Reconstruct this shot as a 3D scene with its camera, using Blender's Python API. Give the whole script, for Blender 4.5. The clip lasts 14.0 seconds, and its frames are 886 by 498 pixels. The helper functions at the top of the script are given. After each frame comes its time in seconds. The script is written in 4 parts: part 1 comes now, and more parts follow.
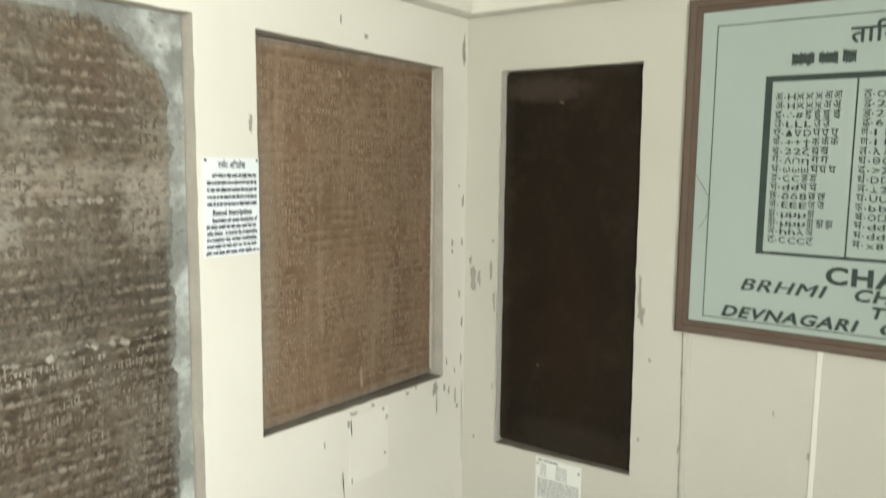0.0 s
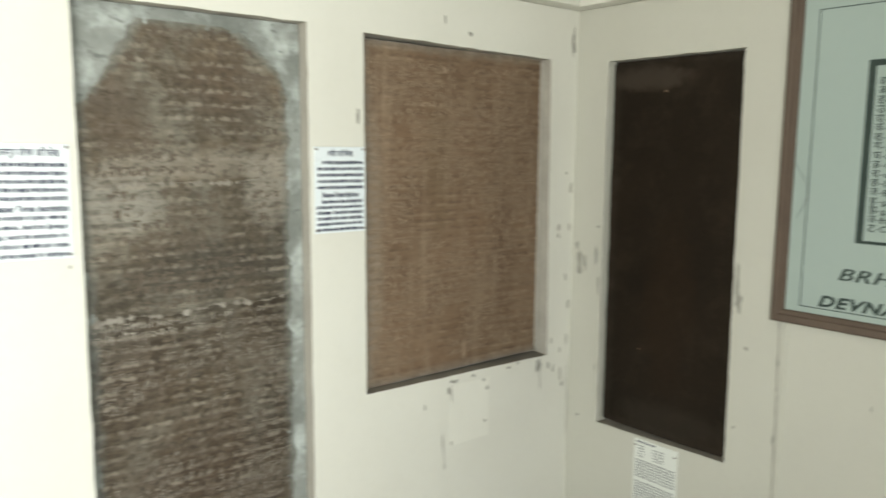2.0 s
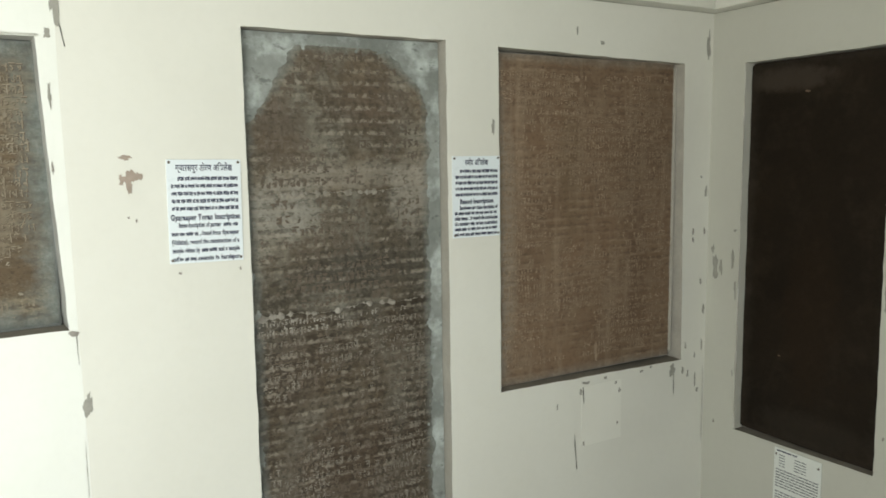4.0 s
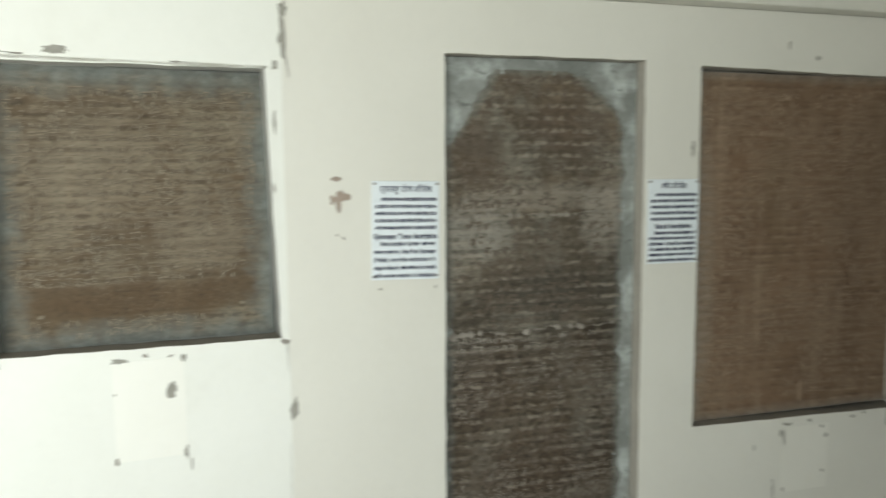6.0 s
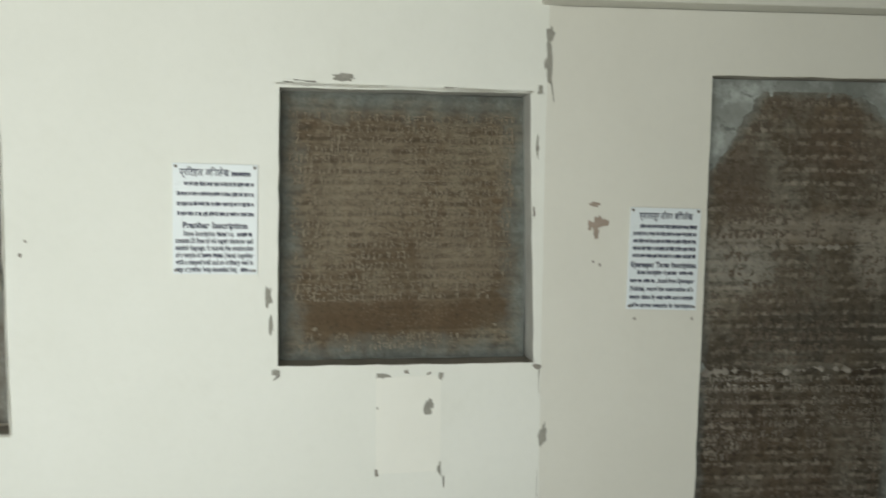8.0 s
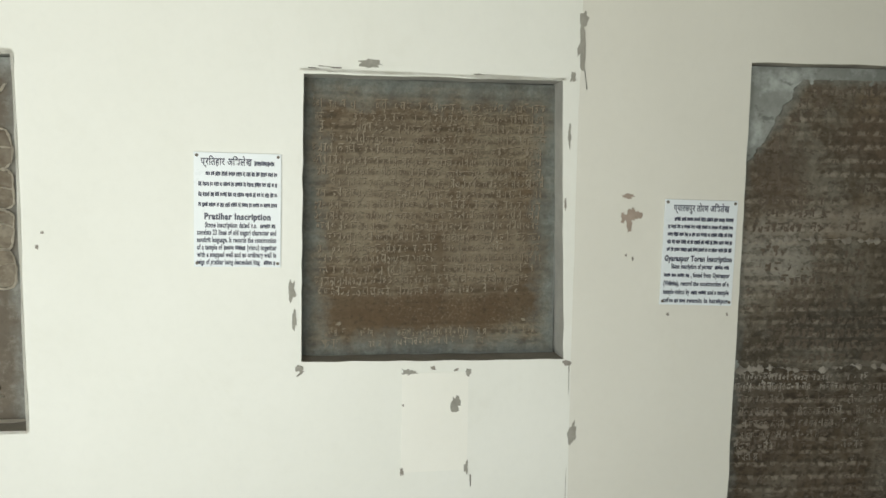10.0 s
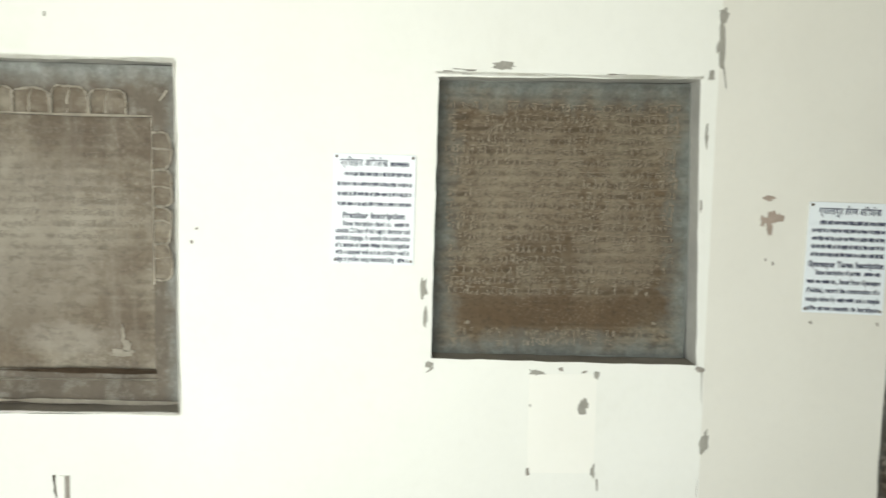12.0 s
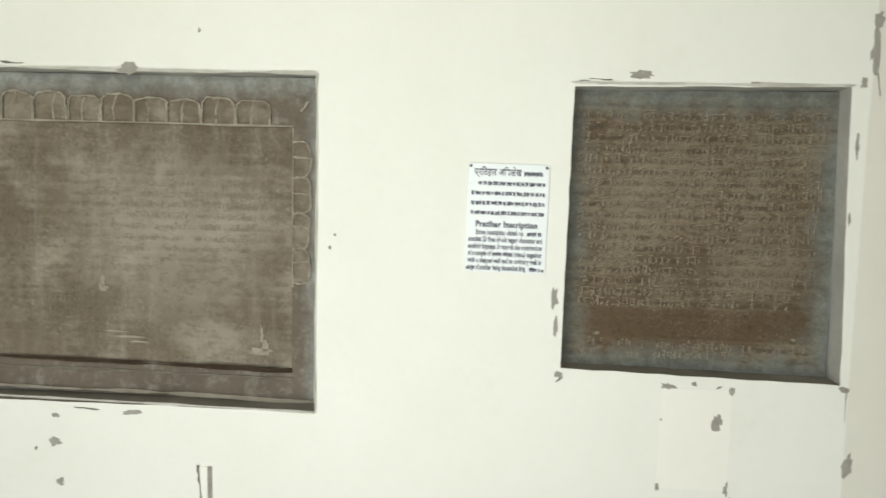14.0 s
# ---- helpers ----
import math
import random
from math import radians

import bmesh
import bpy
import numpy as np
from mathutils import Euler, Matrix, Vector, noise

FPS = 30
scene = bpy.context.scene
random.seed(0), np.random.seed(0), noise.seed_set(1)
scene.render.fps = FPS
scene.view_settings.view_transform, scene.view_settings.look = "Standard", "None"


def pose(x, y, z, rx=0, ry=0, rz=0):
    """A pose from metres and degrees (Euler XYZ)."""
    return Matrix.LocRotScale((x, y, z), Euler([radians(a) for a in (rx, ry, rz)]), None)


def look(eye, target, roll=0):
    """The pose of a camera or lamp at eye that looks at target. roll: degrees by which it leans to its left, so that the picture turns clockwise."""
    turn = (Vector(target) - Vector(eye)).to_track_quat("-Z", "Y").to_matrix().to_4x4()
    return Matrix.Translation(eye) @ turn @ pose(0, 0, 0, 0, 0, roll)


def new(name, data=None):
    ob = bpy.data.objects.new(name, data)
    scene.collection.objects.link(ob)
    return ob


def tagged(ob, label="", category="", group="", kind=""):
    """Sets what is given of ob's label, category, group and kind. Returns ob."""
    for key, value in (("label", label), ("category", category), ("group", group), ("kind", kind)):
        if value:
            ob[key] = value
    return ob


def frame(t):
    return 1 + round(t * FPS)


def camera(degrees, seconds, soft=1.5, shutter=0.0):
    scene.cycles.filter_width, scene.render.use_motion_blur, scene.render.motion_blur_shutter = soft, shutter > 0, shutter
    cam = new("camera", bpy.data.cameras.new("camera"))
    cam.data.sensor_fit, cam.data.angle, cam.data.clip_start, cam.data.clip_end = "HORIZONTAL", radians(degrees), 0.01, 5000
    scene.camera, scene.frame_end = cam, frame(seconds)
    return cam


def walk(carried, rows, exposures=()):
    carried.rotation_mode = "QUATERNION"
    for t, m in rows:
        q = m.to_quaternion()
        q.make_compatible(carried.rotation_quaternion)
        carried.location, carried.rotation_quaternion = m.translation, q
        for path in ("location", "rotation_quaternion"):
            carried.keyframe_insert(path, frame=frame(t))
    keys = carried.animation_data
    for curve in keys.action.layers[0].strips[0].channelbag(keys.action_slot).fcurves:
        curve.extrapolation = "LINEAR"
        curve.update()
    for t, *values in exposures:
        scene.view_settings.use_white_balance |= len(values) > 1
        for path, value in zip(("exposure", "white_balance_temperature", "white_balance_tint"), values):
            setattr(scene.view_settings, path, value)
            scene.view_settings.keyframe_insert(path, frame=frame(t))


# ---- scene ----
cam = camera(61.7, 14.0, soft=1.6, shutter=0.8)
PATH = [
    (0, look((-0.068, -1.819, 1.551), (2.310, -0.025, 1.194), 0.64)),
    (0.5, look((-0.070, -1.826, 1.538), (2.305, -0.060, 1.047), 0.92)),
    (1, look((-0.059, -1.887, 1.553), (2.314, -0.106, 1.112), 0.34)),
    (1.5, look((-0.040, -2.027, 1.552), (2.131, 0.004, 1.147), 1.45)),
    (2, look((-0.020, -2.164, 1.551), (1.866, 0.134, 1.145), 0.37)),
    (2.5, look((-0.050, -2.231, 1.551), (1.560, 0.271, 1.173), -0.70)),
    (3, look((-0.063, -2.266, 1.544), (1.440, 0.302, 1.166), -0.57)),
    (3.2, look((-0.067, -2.269, 1.547), (1.421, 0.308, 1.166), -0.70)),
    (5.3, look((-0.143, -2.224, 1.579), (1.088, 0.492, 1.255), -0.61)),
    (5.5, look((-0.144, -2.231, 1.584), (0.982, 0.532, 1.271), -0.35)),
    (6, look((-0.167, -2.221, 1.587), (0.669, 0.643, 1.272), -0.48)),
    (6.5, look((-0.211, -2.192, 1.593), (0.358, 0.735, 1.260), 0.00)),
    (7, look((-0.303, -2.172, 1.602), (0.174, 0.773, 1.279), 0.41)),
    (7.5, look((-0.400, -2.155, 1.599), (-0.056, 0.812, 1.319), 0.49)),
    (8, look((-0.456, -2.140, 1.606), (-0.231, 0.842, 1.363), 0.59)),
    (8.2, look((-0.490, -2.134, 1.592), (-0.272, 0.851, 1.377), 0.44)),
    (10.5, look((-0.517, -2.061, 1.613), (-0.325, 0.918, 1.315), 1.07)),
    (11, look((-0.512, -2.080, 1.599), (-0.412, 0.906, 1.320), 1.03)),
    (11.5, look((-0.557, -2.086, 1.596), (-0.611, 0.900, 1.320), 1.01)),
    (12, look((-0.579, -2.087, 1.596), (-0.805, 0.892, 1.324), 0.92)),
    (12.5, look((-0.611, -2.092, 1.592), (-0.970, 0.875, 1.330), 0.83)),
    (13, look((-0.640, -2.099, 1.582), (-1.102, 0.856, 1.345), 0.96)),
    (13.5, look((-0.669, -2.109, 1.594), (-1.175, 0.837, 1.341), 1.23)),
    (14, look((-0.698, -2.117, 1.620), (-1.274, 0.814, 1.340), 1.31)),
]
# the clip's camera dims its picture as it turns to the brighter wall, and cools it
EXPOSURES = [(0.0, 1.02, 6620, 9.5), (1.5, 1.15, 6500, 9), (2.0, 0.8, 6450, 8), (2.5, 0.32, 6430, 7.5), (3.0, 0.24, 6430, 7), (5.5, 0.1, 6280, 7.5), (8.0, -0.66, 6400, 7), (10.5, -0.38, 6480, 8.5), (11.0, -0.3, 6470, 8.5), (11.5, -0.1, 6440, 8.5), (12.5, -0.05, 6410, 8.5), (13.5, -0.15, 6430, 8.5), (14.0, -0.31, 6560, 8.5)]
walk(cam, PATH, EXPOSURES)

# ---- light: sun through an assumed, unseen doorway behind the camera, sky, and an added lamp as its daylight ----
world = bpy.data.worlds.new("world")
scene.world = world
world.use_nodes = True
wn = world.node_tree
sky = wn.nodes.new("ShaderNodeTexSky")
sky.sky_type, sky.sun_disc = "NISHITA", False
sky.sun_elevation, sky.sun_rotation = radians(57.6), radians(183)
wn.links.new(sky.outputs[0], wn.nodes["Background"].inputs[0])
wn.nodes["Background"].inputs[1].default_value = 0.12

SUN_DIR = Vector((0.05, 0.95, -1.5)).normalized()
sun = new("sun", bpy.data.lights.new("sun", "SUN"))
sun.data.energy, sun.data.angle, sun.data.color = 4.0, radians(0.5), (1.0, 0.95, 0.87)
sun.matrix_basis = Matrix.Translation((0, -9, 8)) @ SUN_DIR.to_track_quat("-Z", "Y").to_matrix().to_4x4()

# room in plan: corner of the two display walls, the fold, and the unseen far walls, set close to steepen the light's
# falloff
CORNER = 2.499
FOLD = 5.23
BACK, LEFT, HIGH, LOW = -3.2, -4.4, 3.0, -0.22
DOOR = (-2.5, -0.1, LOW, 2.65)

# Added lamp in the unseen doorway, placed to match the walls' brightness.
sky_lamp = new("assumed_doorway_daylight", bpy.data.lights.new("assumed_doorway_daylight", "AREA"))
sky_lamp.data.shape, sky_lamp.data.size, sky_lamp.data.size_y = "RECTANGLE", 2.3, 2.7
sky_lamp.data.energy, sky_lamp.data.color = 128, (0.985, 0.995, 0.925)
sky_lamp.matrix_basis = look((-1.3, BACK - 0.1, 1.25), (-1.3, 0, 1.45))


# ---- helpers ----
def link_mesh(name, bm):
    me = bpy.data.meshes.new(name)
    bm.to_mesh(me)
    bm.free()
    return new(name, me)


ORIGIN = {}


def thing(name, m, at, label, category, group="", kind=""):
    """An empty at the thing's base, at (u, w, z) of the wall pose m; its parts are given in the wall's own coordinates."""
    ob = new(name)
    ob.empty_display_size = 0.05
    ob.matrix_basis = m @ Matrix.Translation(at)
    ORIGIN[ob] = Vector(at)
    return tagged(ob, label, category, group, kind)


def part(name, bm, material, parent, label="", kind="", smooth=False):
    bmesh.ops.translate(bm, verts=bm.verts, vec=-ORIGIN.get(parent, Vector()))
    if smooth:
        for f in bm.faces:
            f.smooth = True
    ob = link_mesh(name, bm)
    ob.data.materials.append(material)
    ob.parent = parent
    ORIGIN[ob] = ORIGIN.get(parent, Vector())
    return tagged(ob, label, kind=kind)


def box(bm, lo, hi, bevel=0.0):
    c = [(a + b) / 2 for a, b in zip(lo, hi)]
    s = [abs(b - a) for a, b in zip(lo, hi)]
    made = bmesh.ops.create_cube(bm, size=1, matrix=Matrix.Translation(c) @ Matrix.Diagonal((*s, 1)))
    if bevel:
        edges = list({e for v in made["verts"] for e in v.link_edges})
        bmesh.ops.bevel(bm, geom=edges, offset=bevel, segments=2, affect="EDGES", profile=0.6)
    return bm


def boxed(lo, hi, bevel=0.0):
    return box(bmesh.new(), lo, hi, bevel)


def fbm(x, y, z, octaves=3):
    return noise.fractal(Vector((x, y, z)), 0.9, 2.1, octaves)


# ---- materials ----
def surface(name, base, other, rough=0.7, scale=3.0, fine=60.0, mix=0.5, bump=0.15, stretch=(1, 1, 1), dust=None, dust_amount=0.0, fine_amount=0.35, spec=0.4, dist=0.004, island=0.0, edge=None, edge_col=None, edge_amount=0.8, edge_width=0.05, rows=0.0, rows_amount=0.4, pits=0.0, pit_amount=0.7, pit_level=0.54, dust_lo=0.5, slants=(), dash=0.0, dash_dark=0.6, dash_pale=0.5, dash_col=None, dash_gap=None, dash_keep=(0.36, 0.58), streak=0.0, streak_col=None, dash_len=0.62, dust_scale=0.0, dust_rough=0.75, stains=(), spot=0.0, spot_col=None):
    m = bpy.data.materials.new(name)
    m.use_nodes = True
    n, l = m.node_tree.nodes, m.node_tree.links
    p = n["Principled BSDF"]
    p.inputs["Roughness"].default_value = rough
    p.inputs["Specular IOR Level"].default_value = spec
    tc = n.new("ShaderNodeTexCoord")
    mp = n.new("ShaderNodeMapping")
    mp.inputs["Scale"].default_value = stretch
    l.new(tc.outputs["Object"], mp.inputs[0])

    def noisy(s, detail, r=0.6):
        t = n.new("ShaderNodeTexNoise")
        t.inputs["Scale"].default_value, t.inputs["Detail"].default_value, t.inputs["Roughness"].default_value = s, detail, r
        l.new(mp.outputs[0], t.inputs["Vector"])
        return t

    def ramp(src, lo, hi):
        r = n.new("ShaderNodeMapRange")
        r.inputs["From Min"].default_value, r.inputs["From Max"].default_value = lo, hi
        l.new(src, r.inputs["Value"])
        return r.outputs[0]

    def blend(f, a, b, amount=1.0):
        x = n.new("ShaderNodeMix")
        x.data_type = "RGBA"
        k = n.new("ShaderNodeMath")
        k.operation = "MULTIPLY"
        k.inputs[1].default_value = amount
        l.new(f, k.inputs[0])
        l.new(k.outputs[0], x.inputs[0])
        for sock, v in ((x.inputs[6], a), (x.inputs[7], b)):
            if isinstance(v, tuple):
                sock.default_value = (*v, 1)
            else:
                l.new(v, sock)
        return x.outputs[2]

    big, small = noisy(scale, 5), noisy(fine, 6, 0.7)
    col = blend(ramp(big.outputs[0], 0.5 - mix / 2, 0.5 + mix / 2), base, other)
    dark = tuple(c * 0.55 for c in base)
    col = blend(ramp(small.outputs[0], 0.45, 0.75), col, dark, fine_amount)
    if dust:
        d = noisy(dust_scale or scale * 2.7, 8, dust_rough)
        col = blend(ramp(d.outputs[0], dust_lo, dust_lo + 0.18), col, dust, dust_amount)
    def calc(op, a, b=None):
        k = n.new("ShaderNodeMath")
        k.operation = op
        for sock, v in zip(k.inputs, (a, b)):
            if isinstance(v, (int, float)):
                sock.default_value = v
            elif v is not None:
                l.new(v, sock)
        return k.outputs[0]

    if rows or edge or dash or stains:
        sep = n.new("ShaderNodeSeparateXYZ")
        l.new(tc.outputs["Object"], sep.inputs[0])
    if stains:
        # broad worn or dusty areas with ragged outlines: x, z, half width, half height, amount, colour
        rag, rag2 = noisy(7, 6, 0.7), noisy(26, 5, 0.7)
        wobble = calc("ADD", calc("MULTIPLY", calc("SUBTRACT", rag.outputs[0], 0.5), 2.6), calc("MULTIPLY", calc("SUBTRACT", rag2.outputs[0], 0.5), 1.6))
        for cx, cz, rx, rz, amount, tone in stains:
            far = calc("ADD", calc("POWER", calc("DIVIDE", calc("SUBTRACT", sep.outputs[0], cx), rx), 2.0), calc("POWER", calc("DIVIDE", calc("SUBTRACT", sep.outputs[2], cz), rz), 2.0))
            col = blend(ramp(calc("ADD", far, wobble), 1.35, 0.3), col, tone, amount)
    if spot:
        # small pale worn flecks
        t, where = noisy(spot, 4, 0.6), noisy(4.5, 4, 0.6)
        col = blend(calc("MULTIPLY", ramp(t.outputs[0], 0.52, 0.66), ramp(where.outputs[0], 0.4, 0.6)), col, spot_col, 0.5)
    # dark spots: the shade of pits and hollows put into the colour
    if pits:
        mp2 = n.new("ShaderNodeMapping")
        mp2.inputs["Scale"].default_value = (0.75, 1, 1.35)
        l.new(tc.outputs["Object"], mp2.inputs[0])
        t = n.new("ShaderNodeTexNoise")
        t.inputs["Scale"].default_value, t.inputs["Detail"].default_value, t.inputs["Roughness"].default_value = pits, 4, 0.65
        l.new(mp2.outputs[0], t.inputs["Vector"])
        col = blend(ramp(t.outputs[0], pit_level, pit_level + 0.06), col, tuple(c * 0.3 for c in base), pit_amount)
    # dark bands between letter rows, colouring in the shade of the carving
    if rows:
        w1, w2 = noisy(9, 4), noisy(scale * 4, 6, 0.7)
        phase = calc("ADD", calc("MULTIPLY", sep.outputs[2], 2 * math.pi / rows), calc("MULTIPLY", w1.outputs[0], 3.0))
        wave = calc("MULTIPLY", ramp(calc("SINE", phase), 0.1, 0.9), ramp(w2.outputs[0], 0.4, 0.62))
        col = blend(wave, col, tuple(c * 0.42 for c in base), rows_amount)
    if dash:
        # worn carving: its shade as broken dark dashes along each row, with pale worn edges beside them
        mp3 = n.new("ShaderNodeMapping")
        mp3.inputs["Scale"].default_value = (dash_len / dash, 1.0 / dash, 1.05 / dash)
        l.new(tc.outputs["Object"], mp3.inputs[0])
        cell = n.new("ShaderNodeTexNoise")
        cell.inputs["Scale"].default_value, cell.inputs["Detail"].default_value, cell.inputs["Roughness"].default_value = 1.5, 3, 0.6
        l.new(mp3.outputs[0], cell.inputs["Vector"])
        worn = noisy(5.5, 5, 0.65)
        bend = noisy(4, 3)
        run = calc("ADD", calc("MULTIPLY", sep.outputs[2], 2 * math.pi / dash), calc("MULTIPLY", bend.outputs[0], 2.2))
        keep = ramp(worn.outputs[0], *dash_keep)
        if dash_gap:
            keep = calc("MULTIPLY", keep, ramp(calc("ABSOLUTE", calc("SUBTRACT", sep.outputs[2], dash_gap[0])), dash_gap[1] * 0.8, dash_gap[1] * 1.2))
        cut = calc("MULTIPLY", calc("MULTIPLY", ramp(calc("SINE", run), -0.15, 0.75), ramp(cell.outputs[0], 0.45, 0.56)), keep)
        light = calc("MULTIPLY", calc("MULTIPLY", ramp(calc("SINE", calc("ADD", run, 1.9)), 0.1, 0.9), ramp(cell.outputs[0], 0.55, 0.44)), keep)
        col = blend(cut, col, tuple(c * 0.36 for c in base), dash_dark)
        col = blend(light, col, dash_col or tuple(c * 1.9 for c in base), dash_pale)
    if streak:
        mp4 = n.new("ShaderNodeMapping")
        mp4.inputs["Scale"].default_value = (16, 1, 1.6)
        l.new(tc.outputs["Object"], mp4.inputs[0])
        t = n.new("ShaderNodeTexNoise")
        t.inputs["Scale"].default_value, t.inputs["Detail"].default_value, t.inputs["Roughness"].default_value = 1.0, 6, 0.7
        l.new(mp4.outputs[0], t.inputs["Vector"])
        col = blend(ramp(t.outputs[0], 0.52, 0.72), col, streak_col or tuple(c * 1.9 for c in base), streak)
    if edge:
        e0, e1, e2, e3 = edge
        d = calc("MINIMUM", calc("MINIMUM", calc("SUBTRACT", sep.outputs[0], e0), calc("SUBTRACT", e1, sep.outputs[0])), calc("MINIMUM", calc("SUBTRACT", sep.outputs[2], e2), calc("SUBTRACT", e3, sep.outputs[2])))
        for nx, nz, c in slants:
            d = calc("MINIMUM", d, calc("ADD", calc("ADD", calc("MULTIPLY", sep.outputs[0], nx), calc("MULTIPLY", sep.outputs[2], nz)), c))
        w3 = noisy(11, 7, 0.7)
        d = calc("ADD", d, calc("MULTIPLY", calc("SUBTRACT", w3.outputs[0], 0.5), edge_width * 2.0))
        cloud = noisy(14, 7, 0.75)
        wash = blend(ramp(cloud.outputs[0], 0.42, 0.68), tuple(c * 0.8 for c in edge_col), tuple(c * 1.75 for c in edge_col))
        wash = blend(ramp(small.outputs[0], 0.45, 0.75), wash, tuple(c * 0.6 for c in edge_col), 0.5)
        col = blend(ramp(d, edge_width, 0.0), col, wash, edge_amount)
    if island:
        g = n.new("ShaderNodeNewGeometry")
        col = blend(g.outputs["Random Per Island"], col, dark, island)
    l.new(col, p.inputs["Base Color"])
    rr = n.new("ShaderNodeMapRange")
    rr.inputs["To Min"].default_value, rr.inputs["To Max"].default_value = max(rough - 0.12, 0.05), min(rough + 0.12, 1)
    l.new(small.outputs[0], rr.inputs["Value"])
    l.new(rr.outputs[0], p.inputs["Roughness"])
    b = n.new("ShaderNodeBump")
    b.inputs["Strength"].default_value, b.inputs["Distance"].default_value = bump, dist
    l.new(small.outputs[0], b.inputs["Height"])
    l.new(b.outputs[0], p.inputs["Normal"])
    return m


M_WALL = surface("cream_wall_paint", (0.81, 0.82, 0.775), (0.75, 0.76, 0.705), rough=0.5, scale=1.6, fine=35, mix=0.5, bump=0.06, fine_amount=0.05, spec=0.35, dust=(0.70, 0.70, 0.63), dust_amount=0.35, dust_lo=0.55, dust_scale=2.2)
# Middle wall: warmer paint, darkened further for light falling off past the fold.
M_WALL_A = surface("dimmed_warm_cream_wall_paint", (0.705, 0.698, 0.638), (0.65, 0.64, 0.578), rough=0.5, scale=1.6, fine=35, mix=0.5, bump=0.06, fine_amount=0.05, spec=0.35, dust=(0.62, 0.605, 0.535), dust_amount=0.35, dust_lo=0.55, dust_scale=2.2)
# Right wall: the dimmer light it gets is put into its paint colour.
M_WALL_B = surface("shaded_beige_wall_paint", (0.535, 0.53, 0.468), (0.50, 0.492, 0.432), rough=0.5, scale=1.6, fine=35, mix=0.5, bump=0.06, fine_amount=0.05, spec=0.35, dust=(0.46, 0.45, 0.39), dust_amount=0.35, dust_lo=0.55, dust_scale=2.2)
# Upward niche faces take a darker brown than the reveals.
M_LEDGE = surface("darker_brown_ledge", (0.31, 0.285, 0.24), (0.2, 0.18, 0.15), rough=0.95, scale=8, fine=80, bump=0.4)
M_BEAM = surface("aged_beam_paint", (0.72, 0.71, 0.64), (0.6, 0.6, 0.54), rough=0.6, scale=3, fine=30, mix=0.5, bump=0.1, fine_amount=0.12)
M_PATCH_WARM = surface("cleaner_warm_paint_patch", (0.735, 0.726, 0.662), (0.69, 0.68, 0.615), rough=0.45, scale=4, fine=40, bump=0.05, fine_amount=0.03)
M_PATCH = surface("cleaner_paint_patch", (0.83, 0.83, 0.775), (0.80, 0.80, 0.74), rough=0.45, scale=4, fine=40, bump=0.05, fine_amount=0.03)
M_REVEAL_PALE = surface("greyish_reveal_paint", (0.60, 0.60, 0.56), (0.40, 0.40, 0.375), rough=0.8, scale=6, fine=60, bump=0.3, fine_amount=0.3)
# Reveals: cement grey, darkened too for the grazing light they get.
M_REVEAL = surface("shade_toned_reveal_render", (0.49, 0.465, 0.405), (0.35, 0.325, 0.28), rough=0.8, scale=6, fine=60, bump=0.3, fine_amount=0.3)
M_CHIP = surface("flaked_plaster", (0.37, 0.36, 0.318), (0.265, 0.258, 0.228), rough=0.9, scale=28, fine=120, bump=0.4)
M_CHIP_RED = surface("flaked_reddish_plaster", (0.40, 0.325, 0.27), (0.30, 0.25, 0.21), rough=0.9, scale=28, fine=120, bump=0.4)
M_CRACK = surface("dark_crack", (0.25, 0.228, 0.2), (0.33, 0.305, 0.27), rough=0.9, scale=20, fine=120)
M_CEMENT = surface("grey_cement", (0.24, 0.25, 0.235), (0.15, 0.16, 0.15), rough=0.9, scale=5, fine=70, mix=0.35, bump=0.5, dust=(0.5, 0.52, 0.5), dust_amount=0.35)
M_CEMENT_PALE = surface("pale_bluish_cement", (0.275, 0.29, 0.27), (0.165, 0.178, 0.163), rough=0.9, scale=5, fine=45, mix=0.3, bump=0.6, dust=(0.55, 0.595, 0.575), dust_amount=0.75, dust_lo=0.485, dust_scale=6.5, dust_rough=0.66, pits=22, pit_amount=0.6, pit_level=0.6)
M_STONE_K = surface("brown_sandstone", (0.127, 0.09, 0.052), (0.079, 0.057, 0.034), rough=0.8, scale=3.5, fine=95, mix=0.35, bump=0.7, dust=(0.265, 0.235, 0.17), dust_amount=0.6, dust_scale=4.2, dust_rough=0.68, fine_amount=0.5, edge=(-0.365, 0.365, 0.0, 0.772), edge_col=(0.145, 0.16, 0.148), edge_width=0.085, edge_amount=0.9, spot=130, spot_col=(0.31, 0.265, 0.195), stains=((0.02, 0.125, 0.31, 0.055, 0.9, (0.09, 0.058, 0.03)), (-0.14, 0.5, 0.22, 0.2, 0.38, (0.25, 0.215, 0.158)), (0.17, 0.33, 0.15, 0.13, 0.4, (0.225, 0.19, 0.14))), pits=70, pit_amount=0.45, pit_level=0.54, dust_lo=0.46, rows=0.0305, rows_amount=0.3, dash=0.0305, dash_dark=0.65, dash_pale=0.25, dash_col=(0.30, 0.25, 0.18), dash_gap=(0.125, 0.04), streak=0.15)
